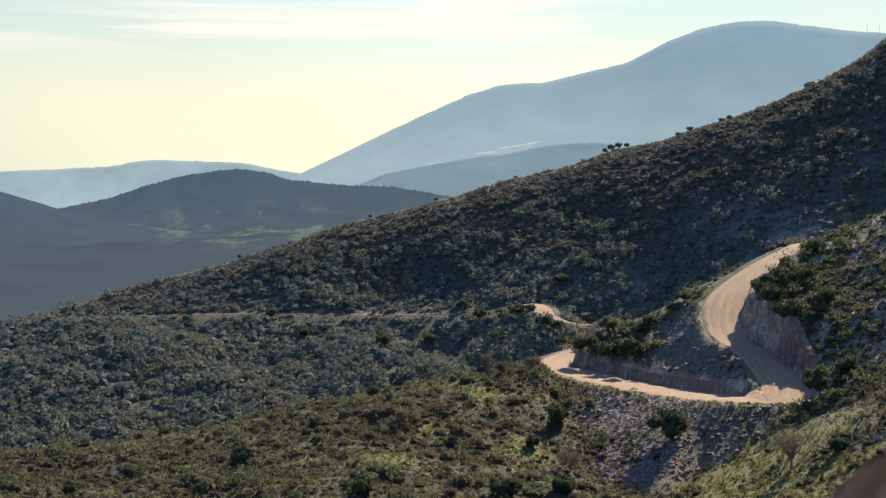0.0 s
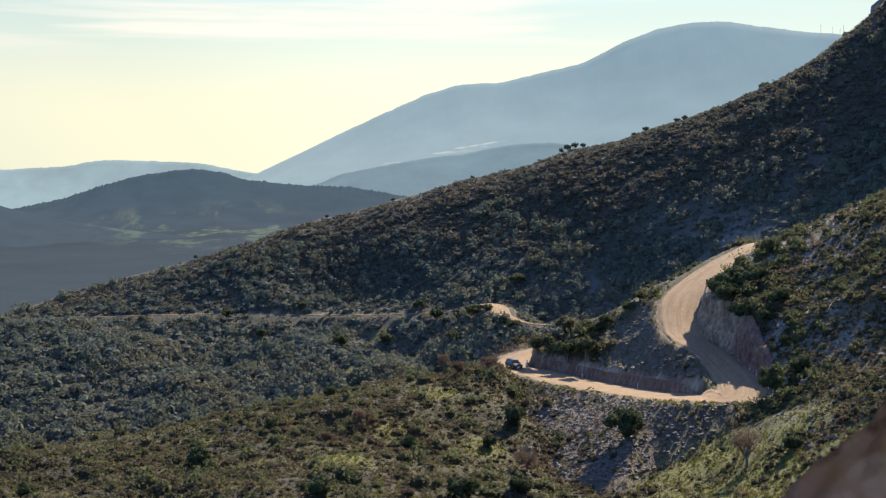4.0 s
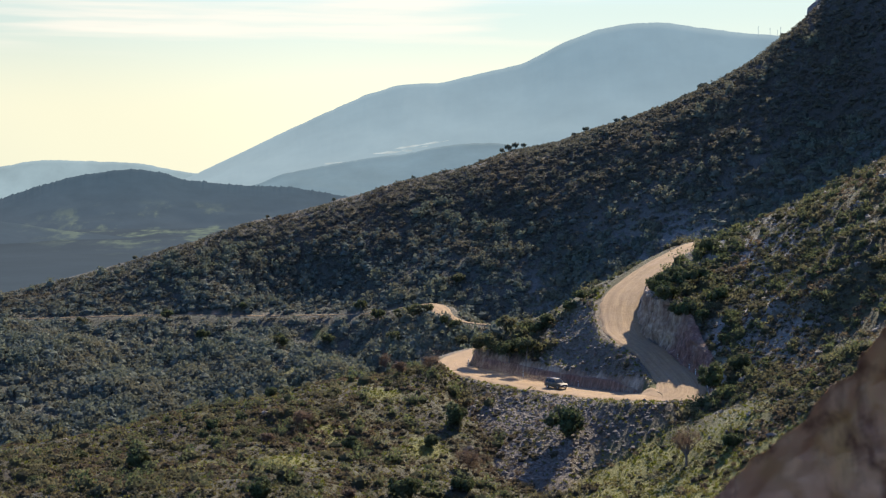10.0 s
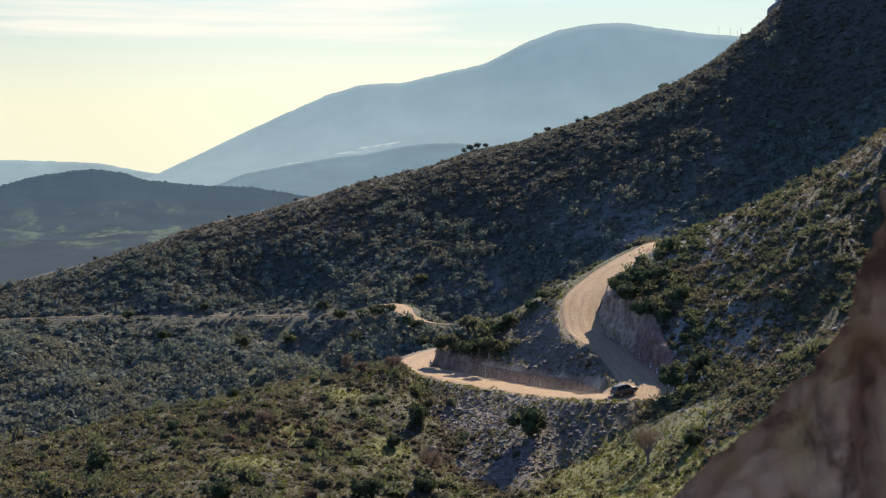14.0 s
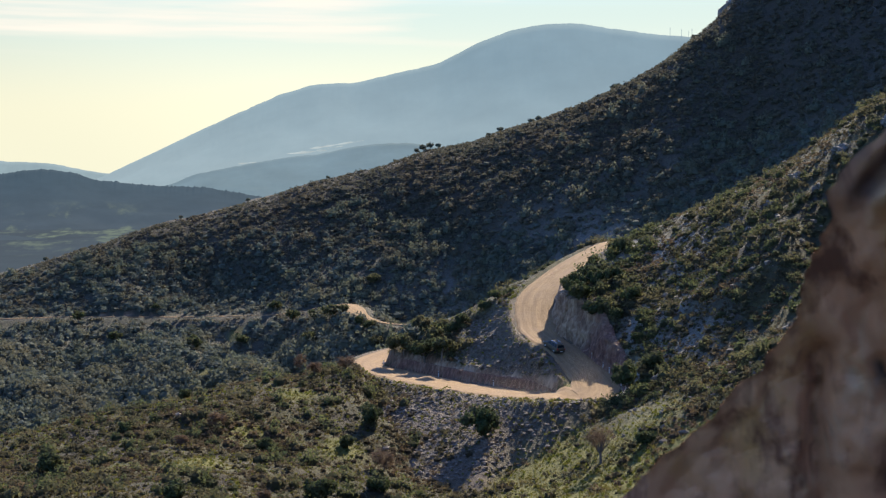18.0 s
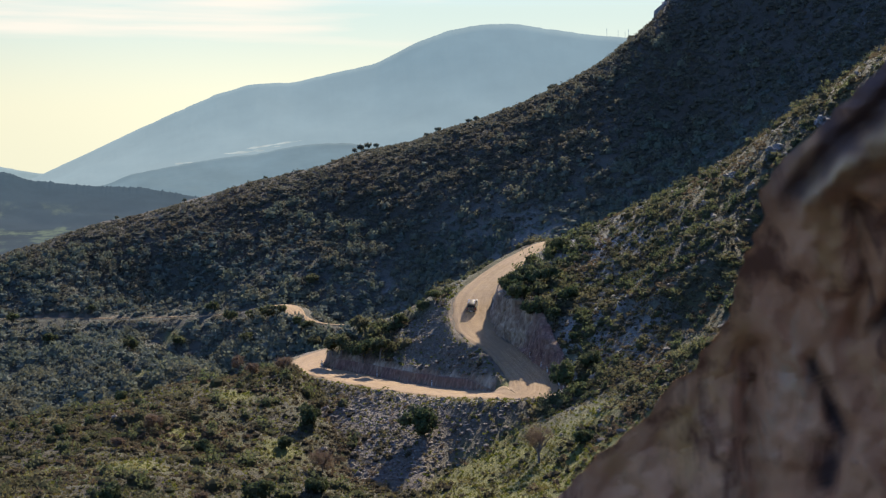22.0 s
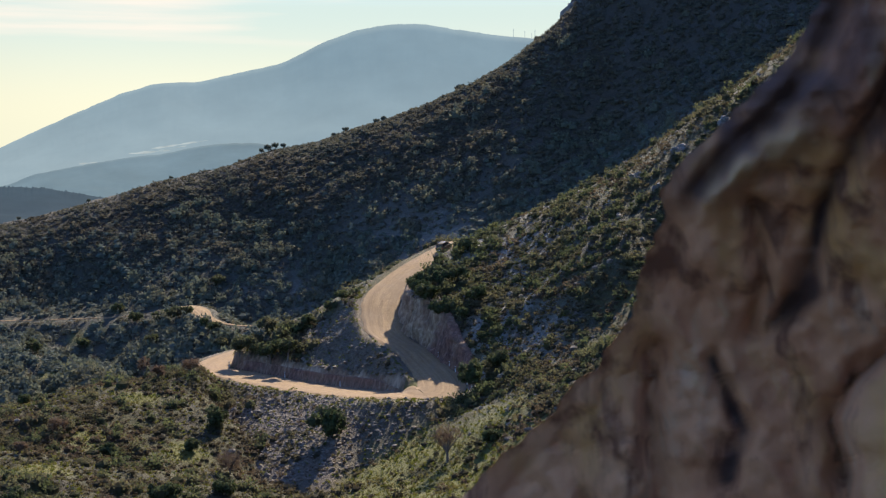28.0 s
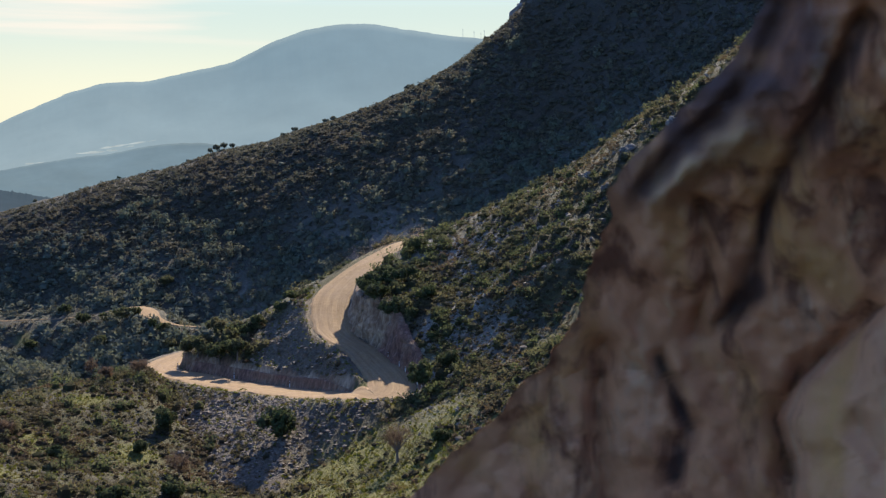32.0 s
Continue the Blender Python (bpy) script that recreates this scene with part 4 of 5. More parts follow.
def strew(name, mat, templates, x, y, z, size, rng, tall=1.0, lean=None):
    """Many clumps at the given places, joined into one mesh."""
    out, inner = [], []
    kind = rng.integers(0, len(templates), len(x))
    turn = rng.uniform(0, 2 * math.pi, len(x))
    up = tall * rng.uniform(0.8, 1.25, len(x))
    for k, (tp, hull) in enumerate(templates):
        q = np.where(kind == k)[0]
        if not len(q):
            continue
        cs, sn = np.cos(turn[q])[:, None, None], np.sin(turn[q])[:, None, None]
        s = size[q][:, None, None]
        px = (tp[None, ..., 0] * cs - tp[None, ..., 1] * sn) * s + x[q][:, None, None]
        py = (tp[None, ..., 0] * sn + tp[None, ..., 1] * cs) * s + y[q][:, None, None]
        pz = tp[None, ..., 2] * s * up[q][:, None, None] + z[q][:, None, None] - 0.12 * s
        out.append(np.stack([px, py, pz], -1).reshape(-1, 3))
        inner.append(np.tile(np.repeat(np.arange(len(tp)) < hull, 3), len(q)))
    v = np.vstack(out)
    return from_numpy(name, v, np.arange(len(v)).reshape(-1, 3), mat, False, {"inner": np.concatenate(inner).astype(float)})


def places(rng, n, b0, b1, r0, r1):
    b, r = rng.uniform(b0, b1, n), np.sqrt(rng.uniform(r0 * r0, r1 * r1, n))
    x, y, _ = polar(b, r)
    z, road, cut, fill = LAND.height(x, y, True)
    patch = LAND.value(x / 14 + 11, y / 14) + 0.6 * LAND.value(x / 5, y / 5 + 60)
    return b, r, x, y, z, road, cut, fill, patch


def meadow_at(x, y):
    m = np.zeros(len(x))
    for mb, md, sx in MEADOWS:
        mx, my, _ = polar(mb, md)
        m = np.maximum(m, np.clip(1.4 - np.hypot(x - mx, y - my) / sx, 0, 1))
    return m


def build_scrub():
    rng = np.random.default_rng(21)
    low = [clump(rng, 26, 0.23, 5, 0.8, 0) for _ in range(6)] + [clump(rng, 22, 0.22, 5, 0.9, 0.66) for _ in range(7)]
    mid = [clump(rng, 90, 0.145, 8, 0.95, 0.66) for _ in range(8)]
    far = [clump(rng, 24, 0.25, 6, 0.95, 0.74) for _ in range(10)]
    round_ = [clump(rng, 76, 0.17, 8, 1.0, 0.66) for _ in range(6)]
    tiny = [clump(rng, 16, 0.34, 4, 0.7, 0) for _ in range(6)]
    # low cushions over the near spur
    b, r, x, y, z, road, cut, fill, patch = places(rng, 21500, -18, 18, 186, 296)
    keep = (road > np.where((r < 256) & (b > 4.5), 4.2, 1.6)) & (cut < 0.1) & (rng.random(len(x)) < 0.86 + 0.9 * patch - 0.8 * meadow_at(x, y) - 0.85 * np.maximum(fill, scree(b, r)))
    ob = strew("cushion_shrubs", CUSHION, low, x[keep], y[keep], z[keep], (0.24 + 0.75 * rng.random(keep.sum()) ** 2.6) * (1 + 0.5 * np.clip(patch[keep], -0.5, 1)), rng)
    tagged(ob, "low brown and olive cushion shrubs covering the near slope", "shrubs", kind="stuff")
    b, r, x, y, z, road, cut, fill, patch = places(rng, 14000, -18, 17, 186, 290)
    keep = (road > 2.0) & (cut < 0.1) & (rng.random(len(x)) < 0.75 + 0.5 * patch - 0.95 * meadow_at(x, y) - 0.6 * np.maximum(fill, scree(b, r)))
    ob = strew("low_heath", CUSHION, tiny, x[keep], y[keep], z[keep], 0.25 + 0.4 * rng.random(keep.sum()), rng, 0.8)
    tagged(ob, "low dry heath between the cushion shrubs", "shrubs", kind="stuff")
    # taller maquis on the near spur and the knoll
    b, r, x, y, z, road, cut, fill, patch = places(rng, 5200, -18, 16.5, 180, 345)
    knoll = np.clip(1.4 - np.hypot((b - 6.4) / 1.5, (r - 290) / 12), 0, 1)
    keep = (road > np.where(((b > 3.4) & (b < 7) & (r < 300)) | ((b >= 7) & (b < 13.2) & (r < 258)), 5.0, 1.5)) & (cut < 0.3) & (rng.random(len(x)) < 0.24 + 0.12 * (b < 4) + 0.8 * np.clip(patch, 0, 1) + 0.9 * knoll + 0.6 * ((road > 1.5) & (road < 7) & (r > 292) & (b > 8.8)) - 0.7 * meadow_at(x, y) - 0.55 * np.maximum(fill, scree(b, r)) * (knoll < 0.2))
    ob = strew("maquis_shrubs", SHRUB, mid, x[keep], y[keep], z[keep], 0.45 + 1.35 * rng.random(keep.sum()) ** 2.4 + 0.3 * knoll[keep], rng, 1.1)
    tagged(ob, "dark evergreen maquis shrubs scattered over the near slope", "shrubs", kind="stuff")
    # the slope above the hairpin
    b, r, x, y, z, road, cut, fill, patch = places(rng, 7200, 13.0, 31, 175, 332)
    up = LAND.value(x / 9 + 33, y / 9) + 0.7 * LAND.value(x / 4 + 2, y / 4)
    edge = np.clip(1 - np.abs(road - 6.5) / 6, 0, 1) * (b < 15)
    open_ = (b < 14.4) & (r > 252) & (r < 270)
    keep = (road > np.where(r > 296, 5.0, 3.0)) & ~open_ & (cut < 0.1) & (rng.random(len(x)) < (0.25 + 0.75 * np.clip(np.maximum((r - 216) / 20, (b - 14.2) / 1.2), 0, 1)) - 0.58 + 0.9 * up + 0.6 * edge - 0.7 * meadow_at(x, y))
    ob = strew("slope_shrubs", SHRUB, mid, x[keep], y[keep], z[keep], 0.4 + 1.15 * rng.random(keep.sum()) ** 2 + 0.3 * edge[keep], rng, 1.0)
    tagged(ob, "dark green shrubs growing between limestone rocks", "shrubs", kind="stuff")
    # low growth between the rocks higher up
    b, r, x, y, z, road, cut, fill, patch = places(rng, 12000, 14.5, 31, 200, 330)
    keep = (road > 3.0) & (rng.random(len(x)) < 0.62 + 0.5 * patch - 0.9 * meadow_at(x, y))
    ob = strew("slope_heath", CUSHION, tiny, x[keep], y[keep], z[keep], 0.35 + 0.55 * rng.random(keep.sum()) ** 1.5, rng, 0.9)
    tagged(ob, "low brown and olive heath between limestone rocks", "shrubs", kind="stuff")
    # the far hillside
    b, r, x, y, z, road, cut, fill, patch = places(rng, 22500, -19, 27, 345, 516)
    crest = np.clip((r - 470) / 30, 0, 1)
    keep = (road > np.where(b < 2.5, np.where(r < np.interp(b, [p[0] for p in FAR_ROAD_LINE], [p[1] for p in FAR_ROAD_LINE]), 3.4, 1.0), 1.2)) & (rng.random(len(x)) < (0.88 + 0.7 * patch + 0.3 * crest) * np.clip(1 - (b - 13) / 20, 0.8, 1)) & ~((ribs_at(x, y) > 0.12) & (b > 7) & (b < 16) & (r < 435) & (rng.random(len(x)) < 0.45)) & (rng.random(len(x)) > 0.9 * meadow_at(x, y))
    crest_line = sorted(RIDGE + RIDGE_UP)
    line = np.interp(b, [p[0] for p in crest_line], [p[1] for p in crest_line])
    keep &= r < line - 1
    size = (0.5 + 1.3 * rng.random(len(x)) ** 2.0) * (1 - 0.3 * crest) * (1 + 0.3 * np.clip((430 - r) / 40, 0, 1)) * np.clip((line - r) / 22, 0.4, 1)
    # Scrub nearer the ridge takes the leaf that carries its shade
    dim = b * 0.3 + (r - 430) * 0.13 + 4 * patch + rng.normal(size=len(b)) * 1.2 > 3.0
    q = keep & ~dim
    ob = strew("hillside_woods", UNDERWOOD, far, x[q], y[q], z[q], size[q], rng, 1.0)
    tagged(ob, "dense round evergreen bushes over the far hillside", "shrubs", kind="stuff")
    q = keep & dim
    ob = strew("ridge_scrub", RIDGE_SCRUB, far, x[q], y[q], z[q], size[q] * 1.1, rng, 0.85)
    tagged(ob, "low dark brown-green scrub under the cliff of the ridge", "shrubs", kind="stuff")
    # low scrub close together under the ridge line
    b, r, x, y, z, road, cut, fill, patch = places(rng, 9000, -19, 19, 440, 514)
    shaded = places(rng, 16000, -17, 27, 348, 500)
    b, r, x, y, z, road = (np.concatenate([p, q]) for p, q in zip((b, r, x, y, z, road), shaded))
    line = np.interp(b, [p[0] for p in crest_line], [p[1] for p in crest_line])
    keep = (road > 1.5) & (r > line - 160) & (r < line - 3) & ~((ribs_at(x, y) > 0.12) & (b > 7) & (b < 16) & (r < 435) & (rng.random(len(x)) < 0.45)) & (rng.random(len(x)) > 0.9 * meadow_at(x, y))
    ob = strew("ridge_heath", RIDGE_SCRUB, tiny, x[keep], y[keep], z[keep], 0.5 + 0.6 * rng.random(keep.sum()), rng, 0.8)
    tagged(ob, "low brown heath close together below the ridge", "shrubs", kind="stuff")
    b, r, x, y, z, road, cut, fill, patch = places(rng, 5600, -19, 22, 345, 470)
    keep = (road > np.where(b < 2.5, 5.5, 2.0)) & (rng.random(len(x)) < 0.5 + 1.2 * patch + 0.25 * np.clip((415 - r) / 30, -1, 1) - 0.02 * np.maximum(b - 8, 0)) & ~((ribs_at(x, y) > 0.12) & (b > 7) & (b < 16) & (r < 435) & (rng.random(len(x)) < 0.45)) & (rng.random(len(x)) > 0.9 * meadow_at(x, y))
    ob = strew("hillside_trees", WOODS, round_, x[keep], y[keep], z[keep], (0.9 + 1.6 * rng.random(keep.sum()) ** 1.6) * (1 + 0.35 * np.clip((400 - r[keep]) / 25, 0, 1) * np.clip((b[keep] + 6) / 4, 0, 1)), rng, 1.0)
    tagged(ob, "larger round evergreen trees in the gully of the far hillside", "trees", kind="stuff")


build_scrub()


def build_grass():
    rng = np.random.default_rng(31)
    n = 14
    temps = []
    for _ in range(6):
        a = rng.uniform(0, 2 * math.pi, n)
        base = np.column_stack([np.cos(a), np.sin(a), np.zeros(n)]) * rng.uniform(0.1, 0.8, (n, 1))
        tip = base * 1.5 + np.column_stack([rng.normal(size=n) * 0.2, rng.normal(size=n) * 0.2, rng.uniform(0.6, 1.2, n)])
        w = np.column_stack([-np.sin(a), np.cos(a), np.zeros(n)]) * 0.22
        temps.append((np.stack([base - w, base + w, tip], 1), 0))
    b, r, x, y, z, road, cut, fill, patch = places(rng, 36000, -17, 18, 175, 300)
    keep = (road > 0.4) & (cut < 0.2) & (rng.random(len(x)) < np.maximum(meadow_at(x, y) * 0.9, np.where((road < 2.2) | ((road < 4.2) & (b > 8.8) & (b < 13.4) & (r < 252)), 0.85, 0.3)))
    ob = strew("grass_tufts", GRASS, temps, x[keep], y[keep], z[keep] + 0.05, rng.uniform(0.16, 0.36, keep.sum()), rng, 1.0)
    tagged(ob, "short green and straw-coloured grass tufts", "grass", kind="stuff")


GRASS = leaf_material("grass_blades", (0.07, 0.082, 0.014), (0.135, 0.142, 0.030), (0.138, 0.112, 0.044), 0.4)
build_grass()


def build_stones():
    rng = np.random.default_rng(8)
    bm = bmesh.new()
    bmesh.ops.create_icosphere(bm, subdivisions=1, radius=1.0)
    v0 = np.array([v.co for v in bm.verts])
    f0 = np.array([[v.index for v in f.verts] for f in bm.faces])
    bm.free()
    temps = []
    for _ in range(10):
        d = v0 * rng.uniform(0.65, 1.25, (len(v0), 1)) * rng.uniform(0.6, 1.3, 3)
        temps.append((d[f0], 0))
    b, r, x, y, z, road, cut, fill, patch = places(rng, 30000, 3, 14, 225, 305)
    keep = (road > 1.2) & (rng.random(len(x)) < np.maximum(fill, scree(b, r)) * 0.9) & (cut < 0.4)
    ob = strew("talus_stones", STONE, temps, x[keep], y[keep], z[keep], 0.09 + 0.45 * rng.random(keep.sum()) ** 3.5, rng, 0.8)
    tagged(ob, "loose pale grey stones on the bank below the road", "stones", kind="stuff")
    b, r, x, y, z, road, cut, fill, patch = places(rng, 15000, -17, 32, 160, 330)
    right = np.clip((b - 13) / 3, 0, 1)
    up = LAND.value(x / 8 + 90, y / 8) + 0.7 * LAND.value(x / 3, y / 3 + 40)
    keep = (road > 2) & (rng.random(len(x)) < 0.05 + right * np.clip((23 - b) / 4, 0.25, 1) * (0.35 + 0.9 * up))
    ob = strew("limestone_outcrops", STONE, temps, x[keep], y[keep], z[keep], 0.12 + (0.2 + 0.5 * right[keep]) * rng.random(keep.sum()) ** 3, rng, 0.9)
    tagged(ob, "grey limestone boulders and outcrops in the scrub", "stones", kind="stuff")


build_stones()


def build_boulders():
    rng = np.random.default_rng(14)
    b, r, x, y, z, road, cut, fill, patch = places(rng, 400, -15, 25, 178, 318)
    ok = np.where((road > 3) & ((b > 13.5) | (rng.random(400) < 0.25)))[0][:64]
    shapes = []
    for _ in range(6):
        bm = bmesh.new()
        bmesh.ops.create_icosphere(bm, subdivisions=2, radius=1.0)
        squash = Vector(rng.uniform(0.7, 1.25, 3))
        for v in bm.verts:
            n = noise.noise(v.co * 1.3 + Vector((len(shapes) * 7.0, 0, 0)))
            v.co = Vector(v.co[i] * squash[i] for i in range(3)) * (0.8 + 0.55 * n)
        me = bpy.data.meshes.new("boulder")
        bm.to_mesh(me)
        bm.free()
        me.materials.append(STONE)
        shapes.append(me)
    for n, i in enumerate(ok):
        ob = new("boulder", shapes[n % 6])
        k = float(0.3 + 0.55 * rng.random() ** 2)
        ob.matrix_world = pose(float(x[i]), float(y[i]), float(z[i]) + 0.2 * k, 0, 0, float(rng.uniform(0, 360))) @ Matrix.Diagonal((k, k, k * 0.8, 1))
        tagged(ob, "weathered grey limestone boulder among the shrubs", "boulder", "boulders on the hillside")


build_boulders()


def build_crags():
    """Broken limestone heads standing out of the upper slope."""
    rng = np.random.default_rng(41)
    for b, r, wide, tall in ((20.1, 289, 4.2, 3.4), (20.9, 278, 3.4, 3.2), (21.7, 287, 5.0, 3.6), (22.5, 276, 3.6, 4.2), (23.4, 283, 5.2, 4.0), (24.5, 279, 4.4, 4.6), (19.2, 284, 2.8, 2.2), (22.0, 283, 2.6, 2.2), (18.4, 288, 2.2, 1.8)):
        x, y, _ = polar(b, r)
        z = float(LAND.height([x], [y])[0])
        bm = bmesh.new()
        bmesh.ops.create_icosphere(bm, subdivisions=4, radius=1.0)
        seed = Vector(rng.uniform(0, 50, 3))
        for v in bm.verts:
            q = v.co.copy()
            block_ = noise.cell(Vector((q.x * 2.1, q.y * 2.1, q.z * 1.2)) + seed)
            k = 0.78 + 0.34 * noise.noise(q * 1.4 + seed) + 0.22 * (block_ - 0.5) + 0.10 * noise.noise(q * 5 + seed)
            v.co = Vector((q.x * k * wide * 0.55, q.y * k * wide * 0.4, q.z * k * tall * 0.4 + tall * 0.08))
        me = bpy.data.meshes.new("crag")
        bm.to_mesh(me)
        bm.free()
        me.materials.append(STONE_FACE)
        ob = new("crag", me)
        ob.matrix_world = pose(float(x), float(y), z - 0.3, 0, 0, float(rng.uniform(0, 360)))
        tagged(ob, "broken grey limestone crag standing among dark shrubs", "rock", "crags on the upper slope")


STONE_FACE = Mat("cliff_limestone", 0.9)
STONE_FACE.color(STONE_FACE.ramp(STONE_FACE.noise(0.35, 7, 0.65, (1, 1, 0.4)), (0.3, (0.06, 0.056, 0.052)), (0.7, (0.18, 0.172, 0.160)))).bump(STONE_FACE.noise(0.9, 8, 0.75, (1, 1, 0.5)), 1.0, 0.5)
STONE_FACE = STONE_FACE.m
build_crags()


# ---- the cliff on the ridge ----
def build_cliff():
    rows, cols = 34, 90
    b = np.linspace(17.22, 21.0, cols)
    verts = []
    for i in range(rows):
        s_ = i / (rows - 1)
        d = np.where(b < 17.6, 497 + (17.6 - b) * 26, 497) + 0.0 * b
        top = np.interp(b, [17.22, 17.45, 18.4, 19.5, 21.0], [90.2, 91.2, 92.6, 100, 114])
        z = 74 + (top - 74) * s_
        x, y, _ = polar(b, d)
        n = 1.6 * LAND.value(x / 2.6 + 4, z / 4.5) + 0.8 * LAND.value(x / 1.1, z / 1.6 + 8)
        d = d + n + 1.2 * s_
        bb = b + 0.05 * LAND.value(z / 1.7, np.full(cols, 3.3)) * (b < 17.5)
        x, y, _ = polar(bb, d)
        verts.append(np.column_stack([x, y, z]))
    x, y, _ = polar(b + np.where(b < 17.5, 0.25, 0), np.full(cols, 530.0))
    verts.append(np.column_stack([x, y, verts[-1][:, 2] + 4]))
    ob = from_numpy("rock_cliff", np.vstack(verts), grid_faces(rows + 1, cols), STONE_FACE, True)
    return tagged(ob, "grey limestone cliff rising from the ridge", "cliff")


build_cliff()


# ---- single trees and bushes: bearing, distance, height, width ----
def tube(bm, a, b, ra, rb, sides=6):
    """A tapered limb from a to b."""
    a, b = Vector(a), Vector(b)
    q = (b - a).to_track_quat("Z", "Y").to_matrix()
    rings = [[bm.verts.new(p + q @ Vector((math.cos(k * 2 * math.pi / sides) * r, math.sin(k * 2 * math.pi / sides) * r, 0))) for k in range(sides)] for p, r in ((a, ra), (b, rb))]
    for k in range(sides):
        bm.faces.new((rings[0][k], rings[0][(k + 1) % sides], rings[1][(k + 1) % sides], rings[1][k]))
    bm.faces.new(rings[1])


def build_tree(bearing, dist, height, width, leaf, label, rng, bare=False, stem=0.3, leaves=420, name="tree", group=""):
    x, y, _ = polar(bearing, dist)
    z = float(LAND.height([x], [y])[0]) - 0.15
    root = new(name)
    root.location = (x, y, z)
    tagged(root, label, "bush" if name == "bush" else "tree", group)
    bm = bmesh.new()
    t = height * stem
    bend = rng.normal(size=2) * 0.06 * height
    tube(bm, (0, 0, -0.3), (bend[0] * 0.5, bend[1] * 0.5, t), 0.05 * height ** 0.8, 0.035 * height ** 0.8, 8)
    part("trunk", bm, BARK, root)
    tips = []
    for k in range(7 if bare else 5):
        a = k * 2.4 + rng.uniform(-0.4, 0.4)
        q = rng.uniform(0.45, 0.8)
        tip = (bend[0] + math.cos(a) * width * 0.5 * q, bend[1] + math.sin(a) * width * 0.5 * q, t + (height - t) * rng.uniform(0.45, 0.92))
        bm = bmesh.new()
        base = (bend[0] * 0.5, bend[1] * 0.5, t * rng.uniform(0.75, 1.0))
        tube(bm, base, tip, 0.026 * height ** 0.8, 0.008 * height ** 0.8, 5)
        if bare:
            for _ in range(9):
                s = rng.uniform(0.35, 1.0)
                p = Vector(base).lerp(Vector(tip), s)
                tube(bm, p, p + Vector(rng.normal(size=3) * 0.16 * width) + Vector((0, 0, 0.09 * height)), 0.012 * height ** 0.5, 0.004, 3)
        part("limb", bm, BARK, root)
        tips.append(tip)
    n = leaves * 3 // 2 if bare else leaves
    lobes = 24
    reach = np.array([width * 0.40, width * 0.40, (height - t) * 0.34])
    c = rng.normal(size=(lobes, 3))
    c = c / np.linalg.norm(c, axis=1)[:, None] * rng.uniform(0.35, 1.0, (lobes, 1)) * reach + (bend[0], bend[1], t * 0.8 + (height - t) * 0.48)
    rad = rng.uniform(0.09, 0.20, lobes) * width
    k = rng.integers(0, lobes, n)
    d = rng.normal(size=(n, 3)) + (0, 0, 0.35)
    d /= np.linalg.norm(d, axis=1)[:, None]
    at = c[k] + d * (rad[k] * rng.uniform(0.75 if not bare else 0.2, 1.12, n))[:, None]
    at[:, 2] = np.maximum(at[:, 2], 0.1)
    nrm = d + rng.normal(size=(n, 3)) * 0.5
    nrm /= np.linalg.norm(nrm, axis=1)[:, None]
    uu = np.cross(nrm, rng.normal(size=(n, 3)))
    uu /= np.linalg.norm(uu, axis=1)[:, None]
    vv = np.cross(nrm, uu)
    sz = (0.085 if bare else 0.028 * width + 0.07) * rng.uniform(0.6, 1.4, (n, 1))
    slim = 0.25 if bare else 0.85
    tri = np.stack([at + uu * sz * (2 if bare else 1), at - uu * sz * 0.5 + vv * sz * slim, at - uu * sz * 0.5 - vv * sz * slim], 1)
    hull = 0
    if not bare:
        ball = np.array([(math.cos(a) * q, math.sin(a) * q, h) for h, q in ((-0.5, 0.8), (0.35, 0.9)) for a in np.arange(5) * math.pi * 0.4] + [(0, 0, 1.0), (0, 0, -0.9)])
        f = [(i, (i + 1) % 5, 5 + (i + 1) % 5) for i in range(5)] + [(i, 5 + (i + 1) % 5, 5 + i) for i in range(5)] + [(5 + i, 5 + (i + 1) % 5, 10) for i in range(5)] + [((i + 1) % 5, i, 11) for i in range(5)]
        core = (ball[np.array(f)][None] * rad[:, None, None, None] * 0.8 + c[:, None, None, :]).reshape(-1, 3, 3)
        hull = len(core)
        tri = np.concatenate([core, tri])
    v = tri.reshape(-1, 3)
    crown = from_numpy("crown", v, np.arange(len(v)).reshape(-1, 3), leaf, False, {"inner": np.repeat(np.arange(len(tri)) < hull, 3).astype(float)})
    crown.parent = root
    return root


TWIG = leaf_material("dry_twigs", (0.07, 0.05, 0.035), (0.15, 0.105, 0.073), (0.13, 0.09, 0.06))
SPUR_TREES = [(8.56, 236.0, 6.0, 7.4), (4.31, 247.0, 4.4, 4.6), (2.39, 197.0, 3.8, 4.8), (-7.56, 216.5, 3.1, 4.4), (-3.09, 187.5, 2.5, 3.8), (4.64, 205.0, 2.6, 3.8), (-11.23, 210.0, 2.0, 3.1), (-13.8, 203.0, 2.1, 3.3), (-4.8, 242.0, 2.3, 3.2), (0.35, 233.5, 2.3, 3.5), (-2.65, 268.5, 2.0, 3.0), (14.64, 215.0, 2.4, 3.2), (3.35, 237.0, 2.1, 3.0), (-9.66, 233.0, 1.9, 2.9)]
